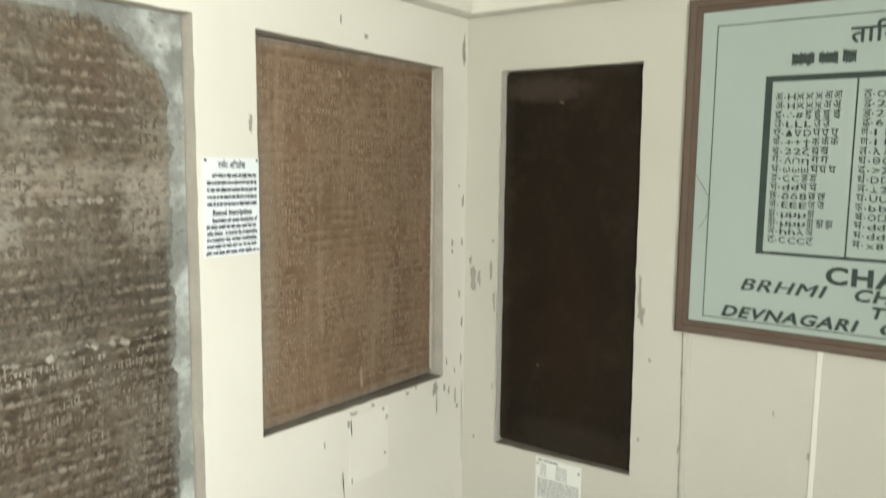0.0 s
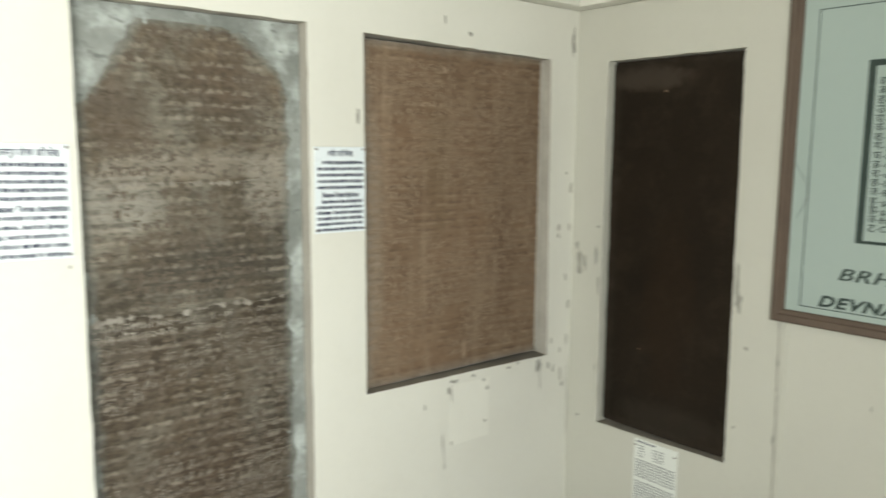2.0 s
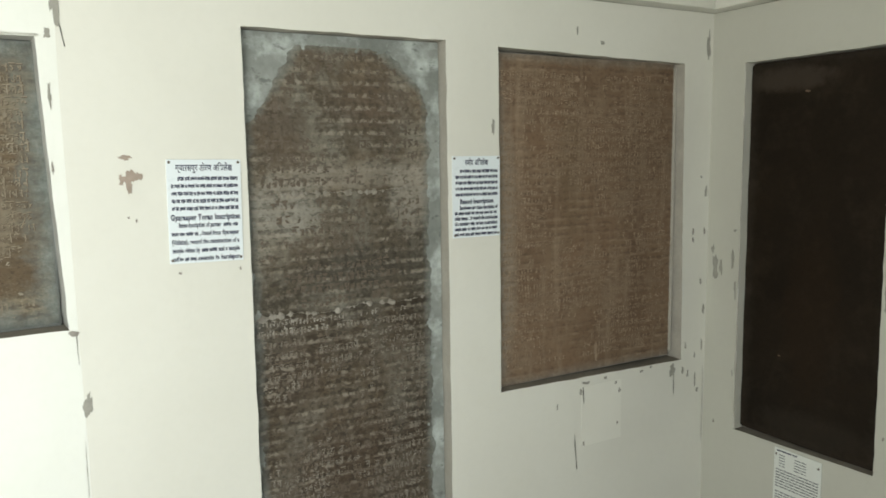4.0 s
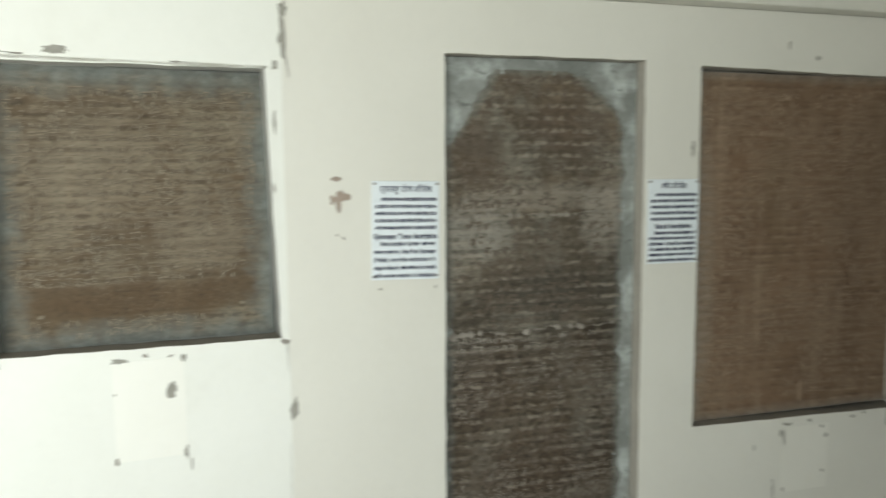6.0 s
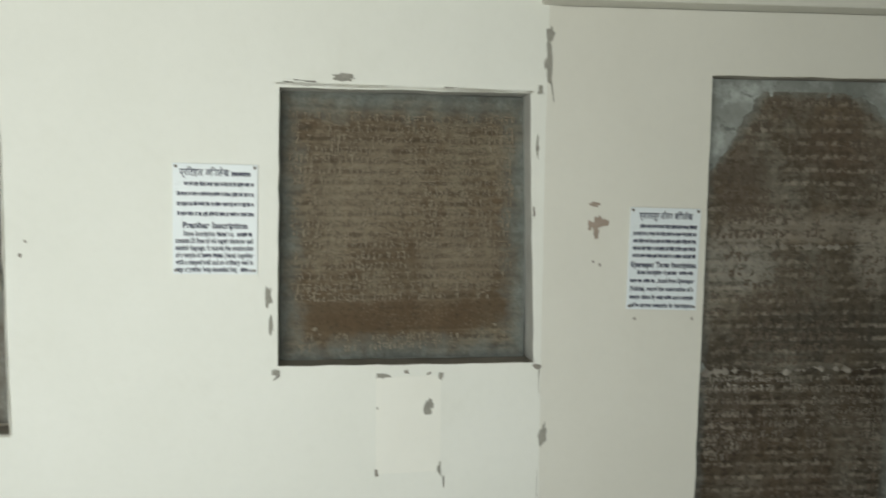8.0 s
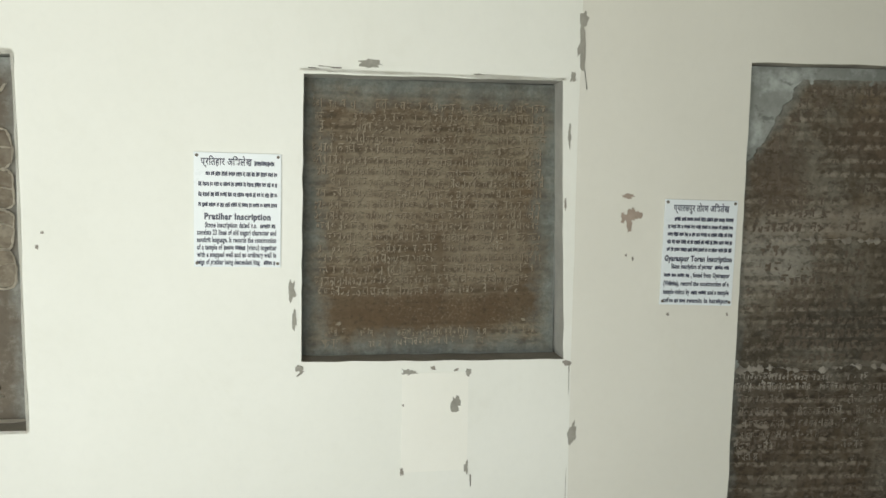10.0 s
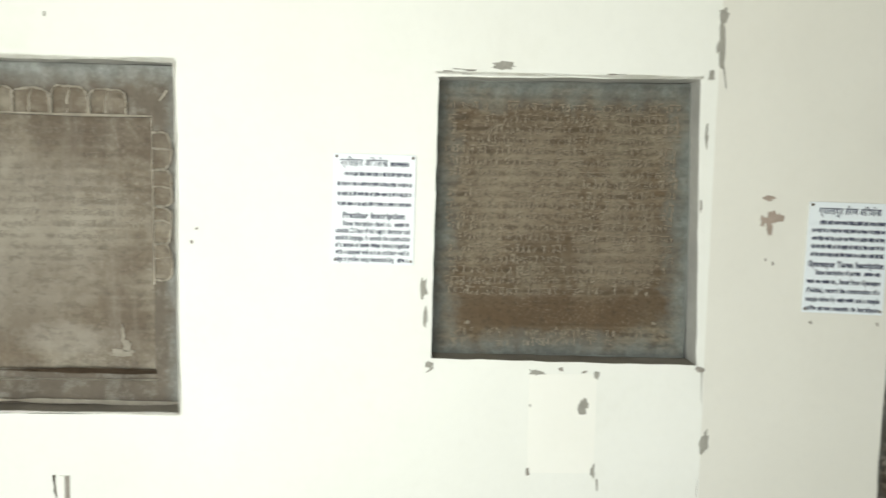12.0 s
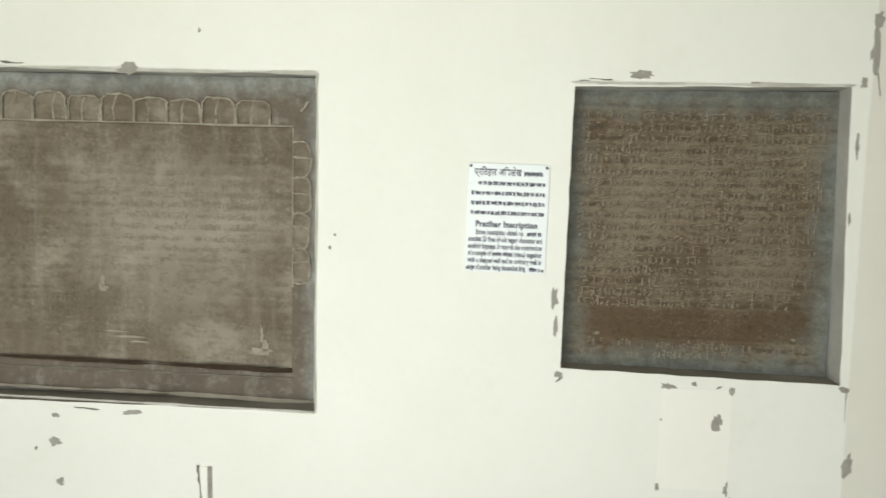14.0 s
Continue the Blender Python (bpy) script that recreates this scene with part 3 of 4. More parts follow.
seed = 10
for wall, u, z, ru, rz, mat in (
    (wall_middle, 0.150, 1.563, 0.018, 0.007, M_CHIP_RED), (wall_middle, 0.163, 1.518, 0.011, 0.020, M_CHIP_RED), (wall_middle, 0.180, 1.510, 0.013, 0.012, M_CHIP_RED),
    (wall_middle, 0.156, 1.487, 0.008, 0.022, M_CHIP_RED), (wall_middle, 0.139, 1.500, 0.008, 0.017, M_CHIP_RED), (wall_middle, 0.150, 1.396, 0.003, 0.004, M_CRACK), (wall_middle, 0.170, 1.386, 0.003, 0.006, M_CRACK),
    (wall_middle, 0.006, 2.046, 0.011, 0.022, M_CHIP), (wall_middle, 0.004, 1.981, 0.012, 0.05, M_CHIP), (wall_middle, 0.010, 0.876, 0.011, 0.040, M_CHIP),
    (wall_middle, 2.301, 0.606, 0.016, 0.028, M_CHIP), (wall_middle, 1.815, 0.635, 0.020, 0.006, M_CHIP), (wall_middle, 1.975, 0.611, 0.008, 0.007, M_CHIP),
    (wall_middle, 1.918, 0.639, 0.010, 0.005, M_CHIP), (wall_middle, 1.995, 0.573, 0.006, 0.010, M_CHIP), (wall_middle, 1.985, 0.436, 0.005, 0.006, M_CRACK),
    (wall_middle, 1.805, 0.382, 0.004, 0.008, M_CRACK), (wall_middle, 2.470, 1.99, 0.008, 0.05, M_CHIP),
    (wall_middle, 2.474, 1.210, 0.004, 0.014, M_CRACK), (wall_middle, 2.505, 1.205, 0.006, 0.009, M_CHIP), (wall_middle, 1.761, 2.016, 0.003, 0.02, M_CHIP),
    (wall_middle, 1.886, 1.976, 0.010, 0.007, M_CHIP), (wall_middle, 1.378, 1.653, 0.006, 0.024, M_CHIP), (wall_middle, 0.466, 1.511, 0.004, 0.005, M_CRACK),
    (wall_middle, 2.392, 0.580, 0.005, 0.016, M_CHIP), (wall_middle, 2.433, 0.661, 0.004, 0.012, M_CHIP), (wall_middle, 2.454, 0.498, 0.006, 0.01, M_CHIP), (wall_middle, 2.526, 0.395, 0.005, 0.025, M_CHIP),
    (wall_middle, 2.405, 1.21, 0.004, 0.012, M_CRACK), (wall_middle, 2.448, 1.444, 0.004, 0.006, M_CHIP), (wall_middle, 2.406, 1.174, 0.004, 0.010, M_CRACK), (wall_middle, 2.458, 0.988, 0.005, 0.014, M_CHIP), (wall_middle, 2.375, 0.709, 0.004, 0.012, M_CHIP), (wall_middle, 2.439, 0.546, 0.004, 0.03, M_CHIP),
    (wall_middle, 1.67, 0.56, 0.004, 0.010, M_CHIP), (wall_middle, 1.79, 0.60, 0.006, 0.014, M_CHIP), (wall_middle, 2.12, 0.635, 0.010, 0.005, M_CHIP), (wall_middle, 2.17, 0.645, 0.006, 0.005, M_CHIP), (wall_middle, 2.36, 0.60, 0.006, 0.020, M_CHIP), (wall_middle, 2.475, 0.70, 0.005, 0.02, M_CHIP), (wall_middle, 2.478, 1.38, 0.005, 0.022, M_CHIP), (wall_middle, 2.48, 0.86, 0.005, 0.016, M_CHIP),
    (wall_right, 0.03, 1.13, 0.008, 0.02, M_CHIP), (wall_right, 0.075, 1.06, 0.007, 0.03, M_CHIP), (wall_right, 0.15, 0.97, 0.006, 0.04, M_CHIP), (wall_right, 0.15, 0.60, 0.004, 0.012, M_CHIP), (wall_right, 0.948, 0.80, 0.005, 0.012, M_CHIP), (wall_right, 0.95, 0.52, 0.005, 0.02, M_CHIP), (wall_right, 1.375, 0.60, 0.005, 0.014, M_CHIP), (wall_right, 1.26, 0.72, 0.003, 0.01, M_CHIP),
    (wall_middle, 0.280, 1.226, 0.004, 0.005, M_CRACK), (wall_middle, 0.455, 1.226, 0.003, 0.006, M_CRACK),
    (wall_left, -0.470, 1.079, 0.022, 0.008, M_CHIP), (wall_left, -0.40, 1.088, 0.006, 0.006, M_CRACK), (wall_left, -0.335, 1.082, 0.006, 0.004, M_CRACK), (wall_left, -0.300, 1.072, 0.008, 0.010, M_CHIP),
    (wall_left, -0.336, 0.985, 0.015, 0.020, M_CHIP), (wall_left, -0.488, 0.793, 0.005, 0.010, M_CRACK), (wall_left, -0.303, 0.797, 0.007, 0.017, M_CHIP), (wall_left, -0.485, 0.985, 0.003, 0.004, M_CRACK),
    (wall_left, -0.788, 1.312, 0.010, 0.032, M_CHIP), (wall_left, -0.782, 1.23, 0.006, 0.03, M_CHIP), (wall_left, -0.578, 1.918, 0.030, 0.010, M_CHIP), (wall_left, -0.770, 1.098, 0.012, 0.012, M_CHIP),
    (wall_left, -0.018, 1.90, 0.008, 0.014, M_CHIP), (wall_left, -0.024, 1.74, 0.004, 0.03, M_CHIP), (wall_left, -0.030, 1.55, 0.003, 0.018, M_CRACK), (wall_left, -0.014, 1.095, 0.012, 0.008, M_CRACK),
    (wall_left, -2.002, 1.925, 0.036, 0.016, M_CHIP), (wall_left, -1.407, 1.467, 0.004, 0.004, M_CRACK), (wall_left, -1.42, 1.43, 0.004, 0.005, M_CRACK),
    (wall_left, -2.262, 0.896, 0.010, 0.008, M_CHIP), (wall_left, -2.262, 0.815, 0.016, 0.014, M_CHIP), (wall_left, -2.325, 0.79, 0.004, 0.006, M_CRACK), (wall_left, -2.25, 0.69, 0.012, 0.012, M_CHIP),
    (wall_left, -2.02, 0.918, 0.03, 0.008, M_CHIP), (wall_left, -1.80, 2.03, 0.004, 0.006, M_CHIP),
    (wall_right, 0.780, 1.075, 0.007, 0.06, M_CHIP), (wall_right, 0.790, 1.0, 0.013, 0.036, M_CHIP), (wall_right, 0.045, 1.05, 0.016, 0.045, M_CHIP), (wall_right, 0.135, 1.10, 0.006, 0.04, M_CHIP),
    (wall_right, 0.828, 0.83, 0.005, 0.009, M_CRACK), (wall_right, 0.060, 0.36, 0.004, 0.006, M_CRACK), (wall_right, 0.798, 0.52, 0.004, 0.006, M_CRACK), (wall_right, 0.140, 1.22, 0.008, 0.006, M_CHIP),
):
    seed += 1
    part("paint_chip", blot(u, z, ru, rz, seed, -0.002 - 0.0003 * (seed % 5)), mat, wall)
for wall, pts, width in (
    (wall_middle, [(1.757, 0.43), (1.77, 0.28)], 0.004), (wall_middle, [(0.006, 1.96), (0.022, 1.86)], 0.002), 
    (wall_middle, [(2.307, 0.58), (2.309, 0.50)], 0.004), (wall_middle, [(2.486, 0.6), (2.488, 0.25)], 0.002), (wall_middle, [(1.80, 0.62), (1.805, 0.55)], 0.004),
    (wall_left, [(-0.006, 1.09), (-0.005, 1.0)], 0.002), (wall_left, [(-0.005, 0.78), (-0.006, 0.6)], 0.0013), (wall_left, [(-0.76, 1.09), (-0.775, 1.075)], 0.006),
    (wall_left, [(-1.815, 0.77), (-1.80, 0.60)], 0.006), (wall_left, [(-0.742, 1.899), (-0.67, 1.893), (-0.62, 1.896)], 0.005), (wall_left, [(-0.715, 1.906), (-0.655, 1.903)], 0.003), (wall_left, [(-0.30, 1.899), (-0.24, 1.898)], 0.003), (wall_left, [(-2.40, 1.94), (-2.33, 1.936)], 0.006), (wall_left, [(-2.2, 0.925), (-2.12, 0.921)], 0.004), (wall_left, [(-0.29, 0.775), (-0.289, 0.74)], 0.003),
    (wall_right, [(0.945, 0.955), (0.952, 0.66), (0.957, 0.33), (0.957, LOW)], 0.003),
):
    seed += 1
    part("wall_crack", crack(pts, width, seed), M_CRACK, wall)
# slot where a batten is missing, its white batten, and the joint strips of the panelled wall
part("wall_slot", boxed((-1.783, -0.003, 0.2), (-1.771, 0.004, 0.768), 0.001), M_CRACK, wall_left)
part("joint_strip", boxed((-1.799, -0.004, 0.2), (-1.784, 0.004, 0.768), 0.0015), M_PATCH, wall_left)
part("joint_strip", boxed((1.380, -0.006, LOW), (1.397, 0.004, 0.985), 0.002), M_PATCH_WARM, wall_right)
part("wall_crack", crack([(1.377, 0.46), (1.378, 0.3), (1.376, LOW)], 0.003, 77), M_CRACK, wall_right)
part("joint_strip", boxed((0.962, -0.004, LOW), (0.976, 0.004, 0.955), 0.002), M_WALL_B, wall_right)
part("paint_patch", boxed((1.795, -0.0012, 0.37), (2.005, 0.003, 0.62)), M_PATCH_WARM, wall_middle)
part("paint_patch", boxed((-0.488, -0.0016, 0.79), (-0.30, 0.003, 1.075)), M_PATCH, wall_left)


# ---- inscribed slabs ----
def strokes(rnd):
    """One abstract carved sign in a unit square: a few short lines."""
    out = []
    if rnd.random() < 0.75:
        out.append(((0.0, 0.95), (0.95, 0.97)))
    if rnd.random() < 0.7:
        x = rnd.uniform(0.55, 0.8)
        out.append(((x, 0.95), (x + rnd.uniform(-0.05, 0.05), 0.0)))
    k = rnd.choice((1, 1, 2))
    for _ in range(k):
        cx, cy, r = rnd.uniform(0.2, 0.5), rnd.uniform(0.25, 0.65), rnd.uniform(0.16, 0.32)
        a0, turn = rnd.uniform(0, 6.28), rnd.uniform(2.2, 5.0)
        pts = [(cx + r * math.cos(a0 + turn * i / 4), cy + r * math.sin(a0 + turn * i / 4)) for i in range(5)]
        out += list(zip(pts, pts[1:]))
    if rnd.random() < 0.35:
        out.append(((rnd.uniform(0, 0.4), rnd.uniform(0, 0.2)), (rnd.uniform(0.5, 0.9), rnd.uniform(0.3, 0.6))))
    if rnd.random() < 0.2:
        out.append(((0.5, 1.0), (rnd.uniform(0.1, 0.9), 1.35)))
    return out


def ribbon(bm, a, b, half, height):
    dx, dz = b[0] - a[0], b[1] - a[1]
    n = math.hypot(dx, dz) or 1e-6
    px, pz = -dz / n * half, dx / n * half
    q = [(a[0] + px, a[1] + pz), (a[0] - px, a[1] - pz), (b[0] - px, b[1] - pz), (b[0] + px, b[1] + pz)]
    bm.faces.new([bm.verts.new((x, height(x, z), z)) for x, z in q])


def carved_rows(u0, u1, z_top, pitch, count, height, seed, char=0.7, size=0.62, keep=0.5, ends=None, thick=0.07, shift=(0.0, 0.0)):
    """Rows of worn carved signs, pale or painting their own shade; ends(z) may narrow the rows to the slab's outline.
    """
    rnd = random.Random(seed)
    bm = bmesh.new()
    for r in range(count):
        z = z_top - (r + 1) * pitch
        a, b = ends(z) if ends else (u0, u1)
        h0 = pitch * size
        bow = rnd.uniform(0, 6.28)
        u = a + rnd.uniform(0, 0.02)
        while u < b - h0 * 0.6:
            h = h0 * rnd.uniform(0.72, 1.12)
            s = h * char * rnd.uniform(0.75, 1.2)
            if noise.noise(Vector((u * 3.1, seed, z * 3.6))) + 0.5 * noise.noise(Vector((u * 11, seed + 5, z * 11))) > keep - 1 + rnd.uniform(-0.25, 0.25):
                lift = rnd.uniform(-0.08, 0.08) * h + 0.12 * h0 * math.sin(u * 9 + bow)
                for p, q in strokes(rnd):
                    if rnd.random() < 0.82:
                        ribbon(bm, (u + p[0] * s + shift[0], z + lift + p[1] * h + shift[1]), (u + q[0] * s + shift[0], z + lift + q[1] * h + shift[1]), h * thick * rnd.uniform(0.7, 1.3), height)
            u += s * rnd.uniform(1.05, 1.3)
    return bm


def slab_mesh(ends, z0, z1, height, back, nu=90, nz=110, low_line=None, high_line=None):
    """A stone face between ends(z) with its own relief, and sides that run back; the lines bend its lower and upper edges."""
    bm = bmesh.new()
    grid = []
    for j in range(nz + 1):
        z = z0 + (z1 - z0) * j / nz
        a, b = ends(z)
        row = []
        for i in range(nu + 1):
            u = a + (b - a) * i / nu
            lo, hi = low_line(u) if low_line else z0, high_line(u) if high_line else z1
            v = lo + (hi - lo) * j / nz
            row.append(bm.verts.new((u, height(u, v), v)))
        grid.append(row)
    for j in range(nz):
        for i in range(nu):
            bm.faces.new([grid[j][i], grid[j][i + 1], grid[j + 1][i + 1], grid[j + 1][i]]).smooth = True
    ring = grid[0] + [grid[j][nu] for j in range(1, nz + 1)] + grid[nz][nu - 1::-1] + [grid[j][0] for j in range(nz - 1, 0, -1)]
    low = [bm.verts.new((v.co.x, back, v.co.z)) for v in ring]
    for i in range(len(ring)):
        k = (i + 1) % len(ring)
        bm.faces.new([ring[i], low[i], low[k], ring[k]])
    crease(bm)
    return bm


def relief(level, rough, pitch=0.0, groove=0.0, seed=0.0, coarse=4.0):
    def height(u, z):
        d = rough * (fbm(u * coarse, z * coarse, seed, 4) + 0.35 * fbm(u * coarse * 7, z * coarse * 7, seed + 9, 3))
        if groove:
            d += groove * math.sin(2 * math.pi * (z + 0.004 * fbm(u * 5, z * 2, seed + 4, 2)) / pitch)
        return level - d
    return height


def lifted(height, by):
    return lambda u, z: height(u, z) - by


def straight(a, b, jag=0.0, seed=0.0):
    return lambda z: (a + jag * fbm(z * 9, seed, 1.0), b + jag * fbm(z * 9, seed, 6.0))


# square brown slab in the left wall
k_h = relief(0.073, 0.0018, 0.0305, 0.0008, 2.0)
k_slab = thing("inscribed_slab", W_L, (-0.40, 0.073, 1.11), "square brown sandstone slab carved with rows of worn letters", "stone inscription", "inscribed slabs")
part("stone", slab_mesh(straight(-0.760, -0.036, 0.002, 1), 1.113, 1.886, k_h, 0.108), M_STONE_K, k_slab)
part("cement_bed", slab_mesh(straight(-0.764, -0.030), 1.105, 1.888, relief(0.080, 0.003, seed=5.0), 0.110, 40, 40), M_CEMENT, k_slab, "grey cement bedding round the slab")
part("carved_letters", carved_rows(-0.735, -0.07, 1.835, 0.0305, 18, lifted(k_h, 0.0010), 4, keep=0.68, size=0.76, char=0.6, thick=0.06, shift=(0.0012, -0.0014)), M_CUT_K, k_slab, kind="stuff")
part("carved_letters", carved_rows(-0.735, -0.07, 1.835, 0.0305, 18, lifted(k_h, 0.0014), 4, keep=0.68, size=0.76, char=0.6, thick=0.048), M_LET_K, k_slab, kind="stuff")
part("carved_letters", carved_rows(-0.72, -0.08, 1.195, 0.028, 2, lifted(k_h, 0.0012), 8, keep=0.85, size=0.74, char=0.52, thick=0.045), M_LET_K, k_slab, kind="stuff")

# tan slab in the middle wall, by the corner
n_h = relief(0.047, 0.0016, 0.0335, 0.0009, 7.0)
n_slab = thing("inscribed_slab", W_A, (1.87, 0.047, 0.67), "large tan sandstone slab covered with fine carved lines", "stone inscription", "inscribed slabs")
part("stone", slab_mesh(straight(1.407, 2.318, 0.002, 2), 0.669, 1.921, n_h, 0.086, 110, 130), M_STONE_N, n_slab)
part("cement_bed", slab_mesh(straight(1.406, 2.335), 0.664, 1.922, relief(0.056, 0.002, seed=6.0), 0.088, 30, 40), M_CEMENT, n_slab, "grey cement bedding round the slab")
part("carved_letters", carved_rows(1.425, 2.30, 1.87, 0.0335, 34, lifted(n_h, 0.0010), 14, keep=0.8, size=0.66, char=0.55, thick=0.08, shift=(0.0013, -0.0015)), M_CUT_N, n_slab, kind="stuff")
part("carved_letters", carved_rows(1.425, 2.30, 1.87, 0.0335, 34, lifted(n_h, 0.0014), 14, keep=0.8, size=0.66, char=0.55, thick=0.065), M_LET_N, n_slab, kind="stuff")
part("edge_strip", boxed((2.319, 0.040, 0.685), (2.330, 0.088, 1.905), 0.002), M_REVEAL, n_slab, "pale strip along the slab's edge")

# tall weathered slab in the middle wall, broken across, its upper corners made up with cement
def y_ends(z):
    a, b = 0.500, 1.135
    if z > 1.67:
        t = min((z - 1.67) / 0.235, 1)
        a += 0.165 * t ** 0.8 + 0.02 * fbm(z * 14, 0, 3.3)
        b -= 0.16 * t ** 2.2
    return a + 0.016 * fbm(z * 13, 2.0, 1.0) + 0.004 * fbm(z * 80, 2.0, 1.0), b + 0.016 * fbm(z * 13, 5.0, 6.0) + 0.005 * fbm(z * 80, 5.0, 6.0)


y_base = relief(0.046, 0.0055, 0.040, 0.0008, 12.0, 6.0)


def upper_break(u):
    return 1.443 + 0.03 * (u - 0.8) + 0.011 * fbm(u * 6, 1.7, 0.3, 2) + 0.004 * fbm(u * 38, 2.7, 0.3, 2)


def lower_break(u):
    return 1.053 + 0.02 * (u - 0.8) + 0.005 * math.sin(u * 23) + 0.004 * fbm(u * 40, 4.7, 0.3, 2)


def y_h(u, z):
    d = 0.0
    for line, deep in ((upper_break(u), 0.003), (lower_break(u), 0.005)):
        d += deep * math.exp(-((z - line - 0.012) / 0.010) ** 2)
        d -= deep * math.exp(-((z - line + 0.010) / 0.012) ** 2)
    return y_base(u, z) + d - 0.0026 * fbm(u * 75, z * 85, 4.4, 2)


y_slab = thing("inscribed_slab", W_A, (0.83, 0.046, 0.122), "tall weathered brown slab, cracked across and edged with cement", "stone inscription", "inscribed slabs")
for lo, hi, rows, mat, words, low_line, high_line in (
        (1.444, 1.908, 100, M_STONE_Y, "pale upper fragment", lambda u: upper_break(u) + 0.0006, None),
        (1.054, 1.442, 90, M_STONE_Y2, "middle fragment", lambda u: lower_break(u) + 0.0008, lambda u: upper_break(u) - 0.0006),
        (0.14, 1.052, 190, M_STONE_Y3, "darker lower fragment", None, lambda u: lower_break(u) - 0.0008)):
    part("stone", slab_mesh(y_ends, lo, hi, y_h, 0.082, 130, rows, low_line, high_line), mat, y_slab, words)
inset = lambda z: (y_ends(z)[0] + 0.03, y_ends(z)[1] - 0.03)
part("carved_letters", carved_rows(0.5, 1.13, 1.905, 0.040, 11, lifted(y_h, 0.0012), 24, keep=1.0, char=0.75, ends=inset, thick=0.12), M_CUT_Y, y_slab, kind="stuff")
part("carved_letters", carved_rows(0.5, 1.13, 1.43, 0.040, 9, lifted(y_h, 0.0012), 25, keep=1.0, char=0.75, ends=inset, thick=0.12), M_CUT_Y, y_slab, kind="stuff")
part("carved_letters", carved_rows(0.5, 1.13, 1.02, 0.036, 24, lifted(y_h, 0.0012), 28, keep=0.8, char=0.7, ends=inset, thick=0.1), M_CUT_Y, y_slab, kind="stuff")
bed_base = relief(0.050, 0.004, seed=16.0, coarse=7)


def bed_h(u, z):
    a, b = y_ends(min(z, 1.905))
    inside = min(u - a, b - u, 1.905 - z)
    return bed_base(u, z) + 0.018 * min(max((inside - 0.012) / 0.03, 0), 1)


part("cement_bed", slab_mesh(straight(0.487, 1.184), 0.124, 1.943, bed_h, 0.083, 110, 260), M_CEMENT_PALE, y_slab, "bluish grey cement filling round the stone")
part("carved_letters", carved_rows(0.5, 1.13, 1.02, 0.036, 24, lifted(y_h, 0.0016), 28, keep=0.95, shift=(0.0022, -0.002), char=0.7, ends=lambda z: (y_ends(z)[0] + 0.02, y_ends(z)[1] - 0.02), thick=0.07), M_LET_Y, y_slab, kind="stuff")


def crust(u0, u1, line, tall, height, seed, n=300):
    """A broken, lumpy pale seam along a crack."""
    bm = bmesh.new()
    rows = []
    for i in range(n + 1):
        u = u0 + (u1 - u0) * i / n
        z = line(u)
        k = max(0.03, 0.32 + 1.7 * fbm(u * 42, seed, 0.4, 3))
        lump = max(0.0, 0.8 * noise.noise(Vector((u * 60, seed, 2.0))) + 0.5 * noise.noise(Vector((u * 170, seed, 5.0))))
        rows.append([bm.verts.new((u, height(u, z + d) - b, z + d)) for d, b in ((-tall * k, -0.001), (-tall * 0.4 * k, 0.003 * k), (0.25 * tall * k + 0.5 * tall * lump, 0.004 * k + 0.004 * lump), (tall * (0.6 * k + lump), -0.001))])
    for p, q in zip(rows, rows[1:]):
        for j in range(3):
            bm.faces.new([p[j], q[j], q[j + 1], p[j + 1]]).smooth = True
    return bm


part("carved_letters", carved_rows(0.5, 1.12, 1.048, 0.030, 2, lifted(y_h, 0.0015), 27, keep=0.9, char=0.6, thick=0.09), M_CRUST, y_slab, kind="stuff")
part("lime_crust", crust(0.50, 1.125, lower_break, 0.010, y_h, 3.0), M_CRUST, y_slab, "pale lime crust along the crack")
part("dusty_seam", crust(0.505, 1.13, upper_break, 0.011, y_h, 8.0), M_SEAM, y_slab, "pale dusty seam along the upper crack")

# wide slab with a petal border in the left wall
b_slab = thing("inscribed_slab", W_L, (-2.2, 0.085, 0.935), "wide grey-brown slab with a carved petal border", "stone inscription", "inscribed slabs")
b_h = relief(0.098, 0.0018, 0.033, 0.0006, 21.0)
b_edge = relief(0.085, 0.002, seed=23.0)
U0, U1, Z0, Z1 = -2.86, -1.557, 1.050, 1.770


def panel_top(u):
    """The panel's upper edge, which climbs a little away from the fold."""
    return Z1 + 0.009 * (U1 - u)


part("stone", slab_mesh(straight(U0, U1), Z0, Z1, b_h, 0.120, 120, 90, None, panel_top), M_STONE_B, b_slab)
for lo, hi, low_line, high_line in (((-2.945, 0.948), (-1.468, Z0), None, None), ((-2.945, Z1), (-1.466, 1.913), panel_top, lambda u: 1.912 + 0.0105 * (-1.466 - u)),
                                    ((-2.945, Z0), (U0, Z1), None, panel_top), ((U1, Z0), (-1.468, Z1), None, panel_top)):
    wide = hi[0] - lo[0] > 1
    part("border", slab_mesh(straight(lo[0], hi[0]), lo[1], hi[1], b_edge, 0.120, 60 if wide else 8, 8 if wide else 60, low_line, high_line), M_BORDER, b_slab)
part("cement_bed", slab_mesh(straight(-2.948, -1.464), 0.932, 1.912, relief(0.106, 0.003, seed=26.0), 0.120, 70, 50), M_CEMENT, b_slab, "grey cement bedding round the slab")
part("carved_letters", carved_rows(U0 + 0.02, U1 - 0.02, 1.755, 0.033, 18, lifted(b_h, 0.001), 34, keep=1.12, thick=0.045, size=0.55), M_LET_B, b_slab, kind="stuff")


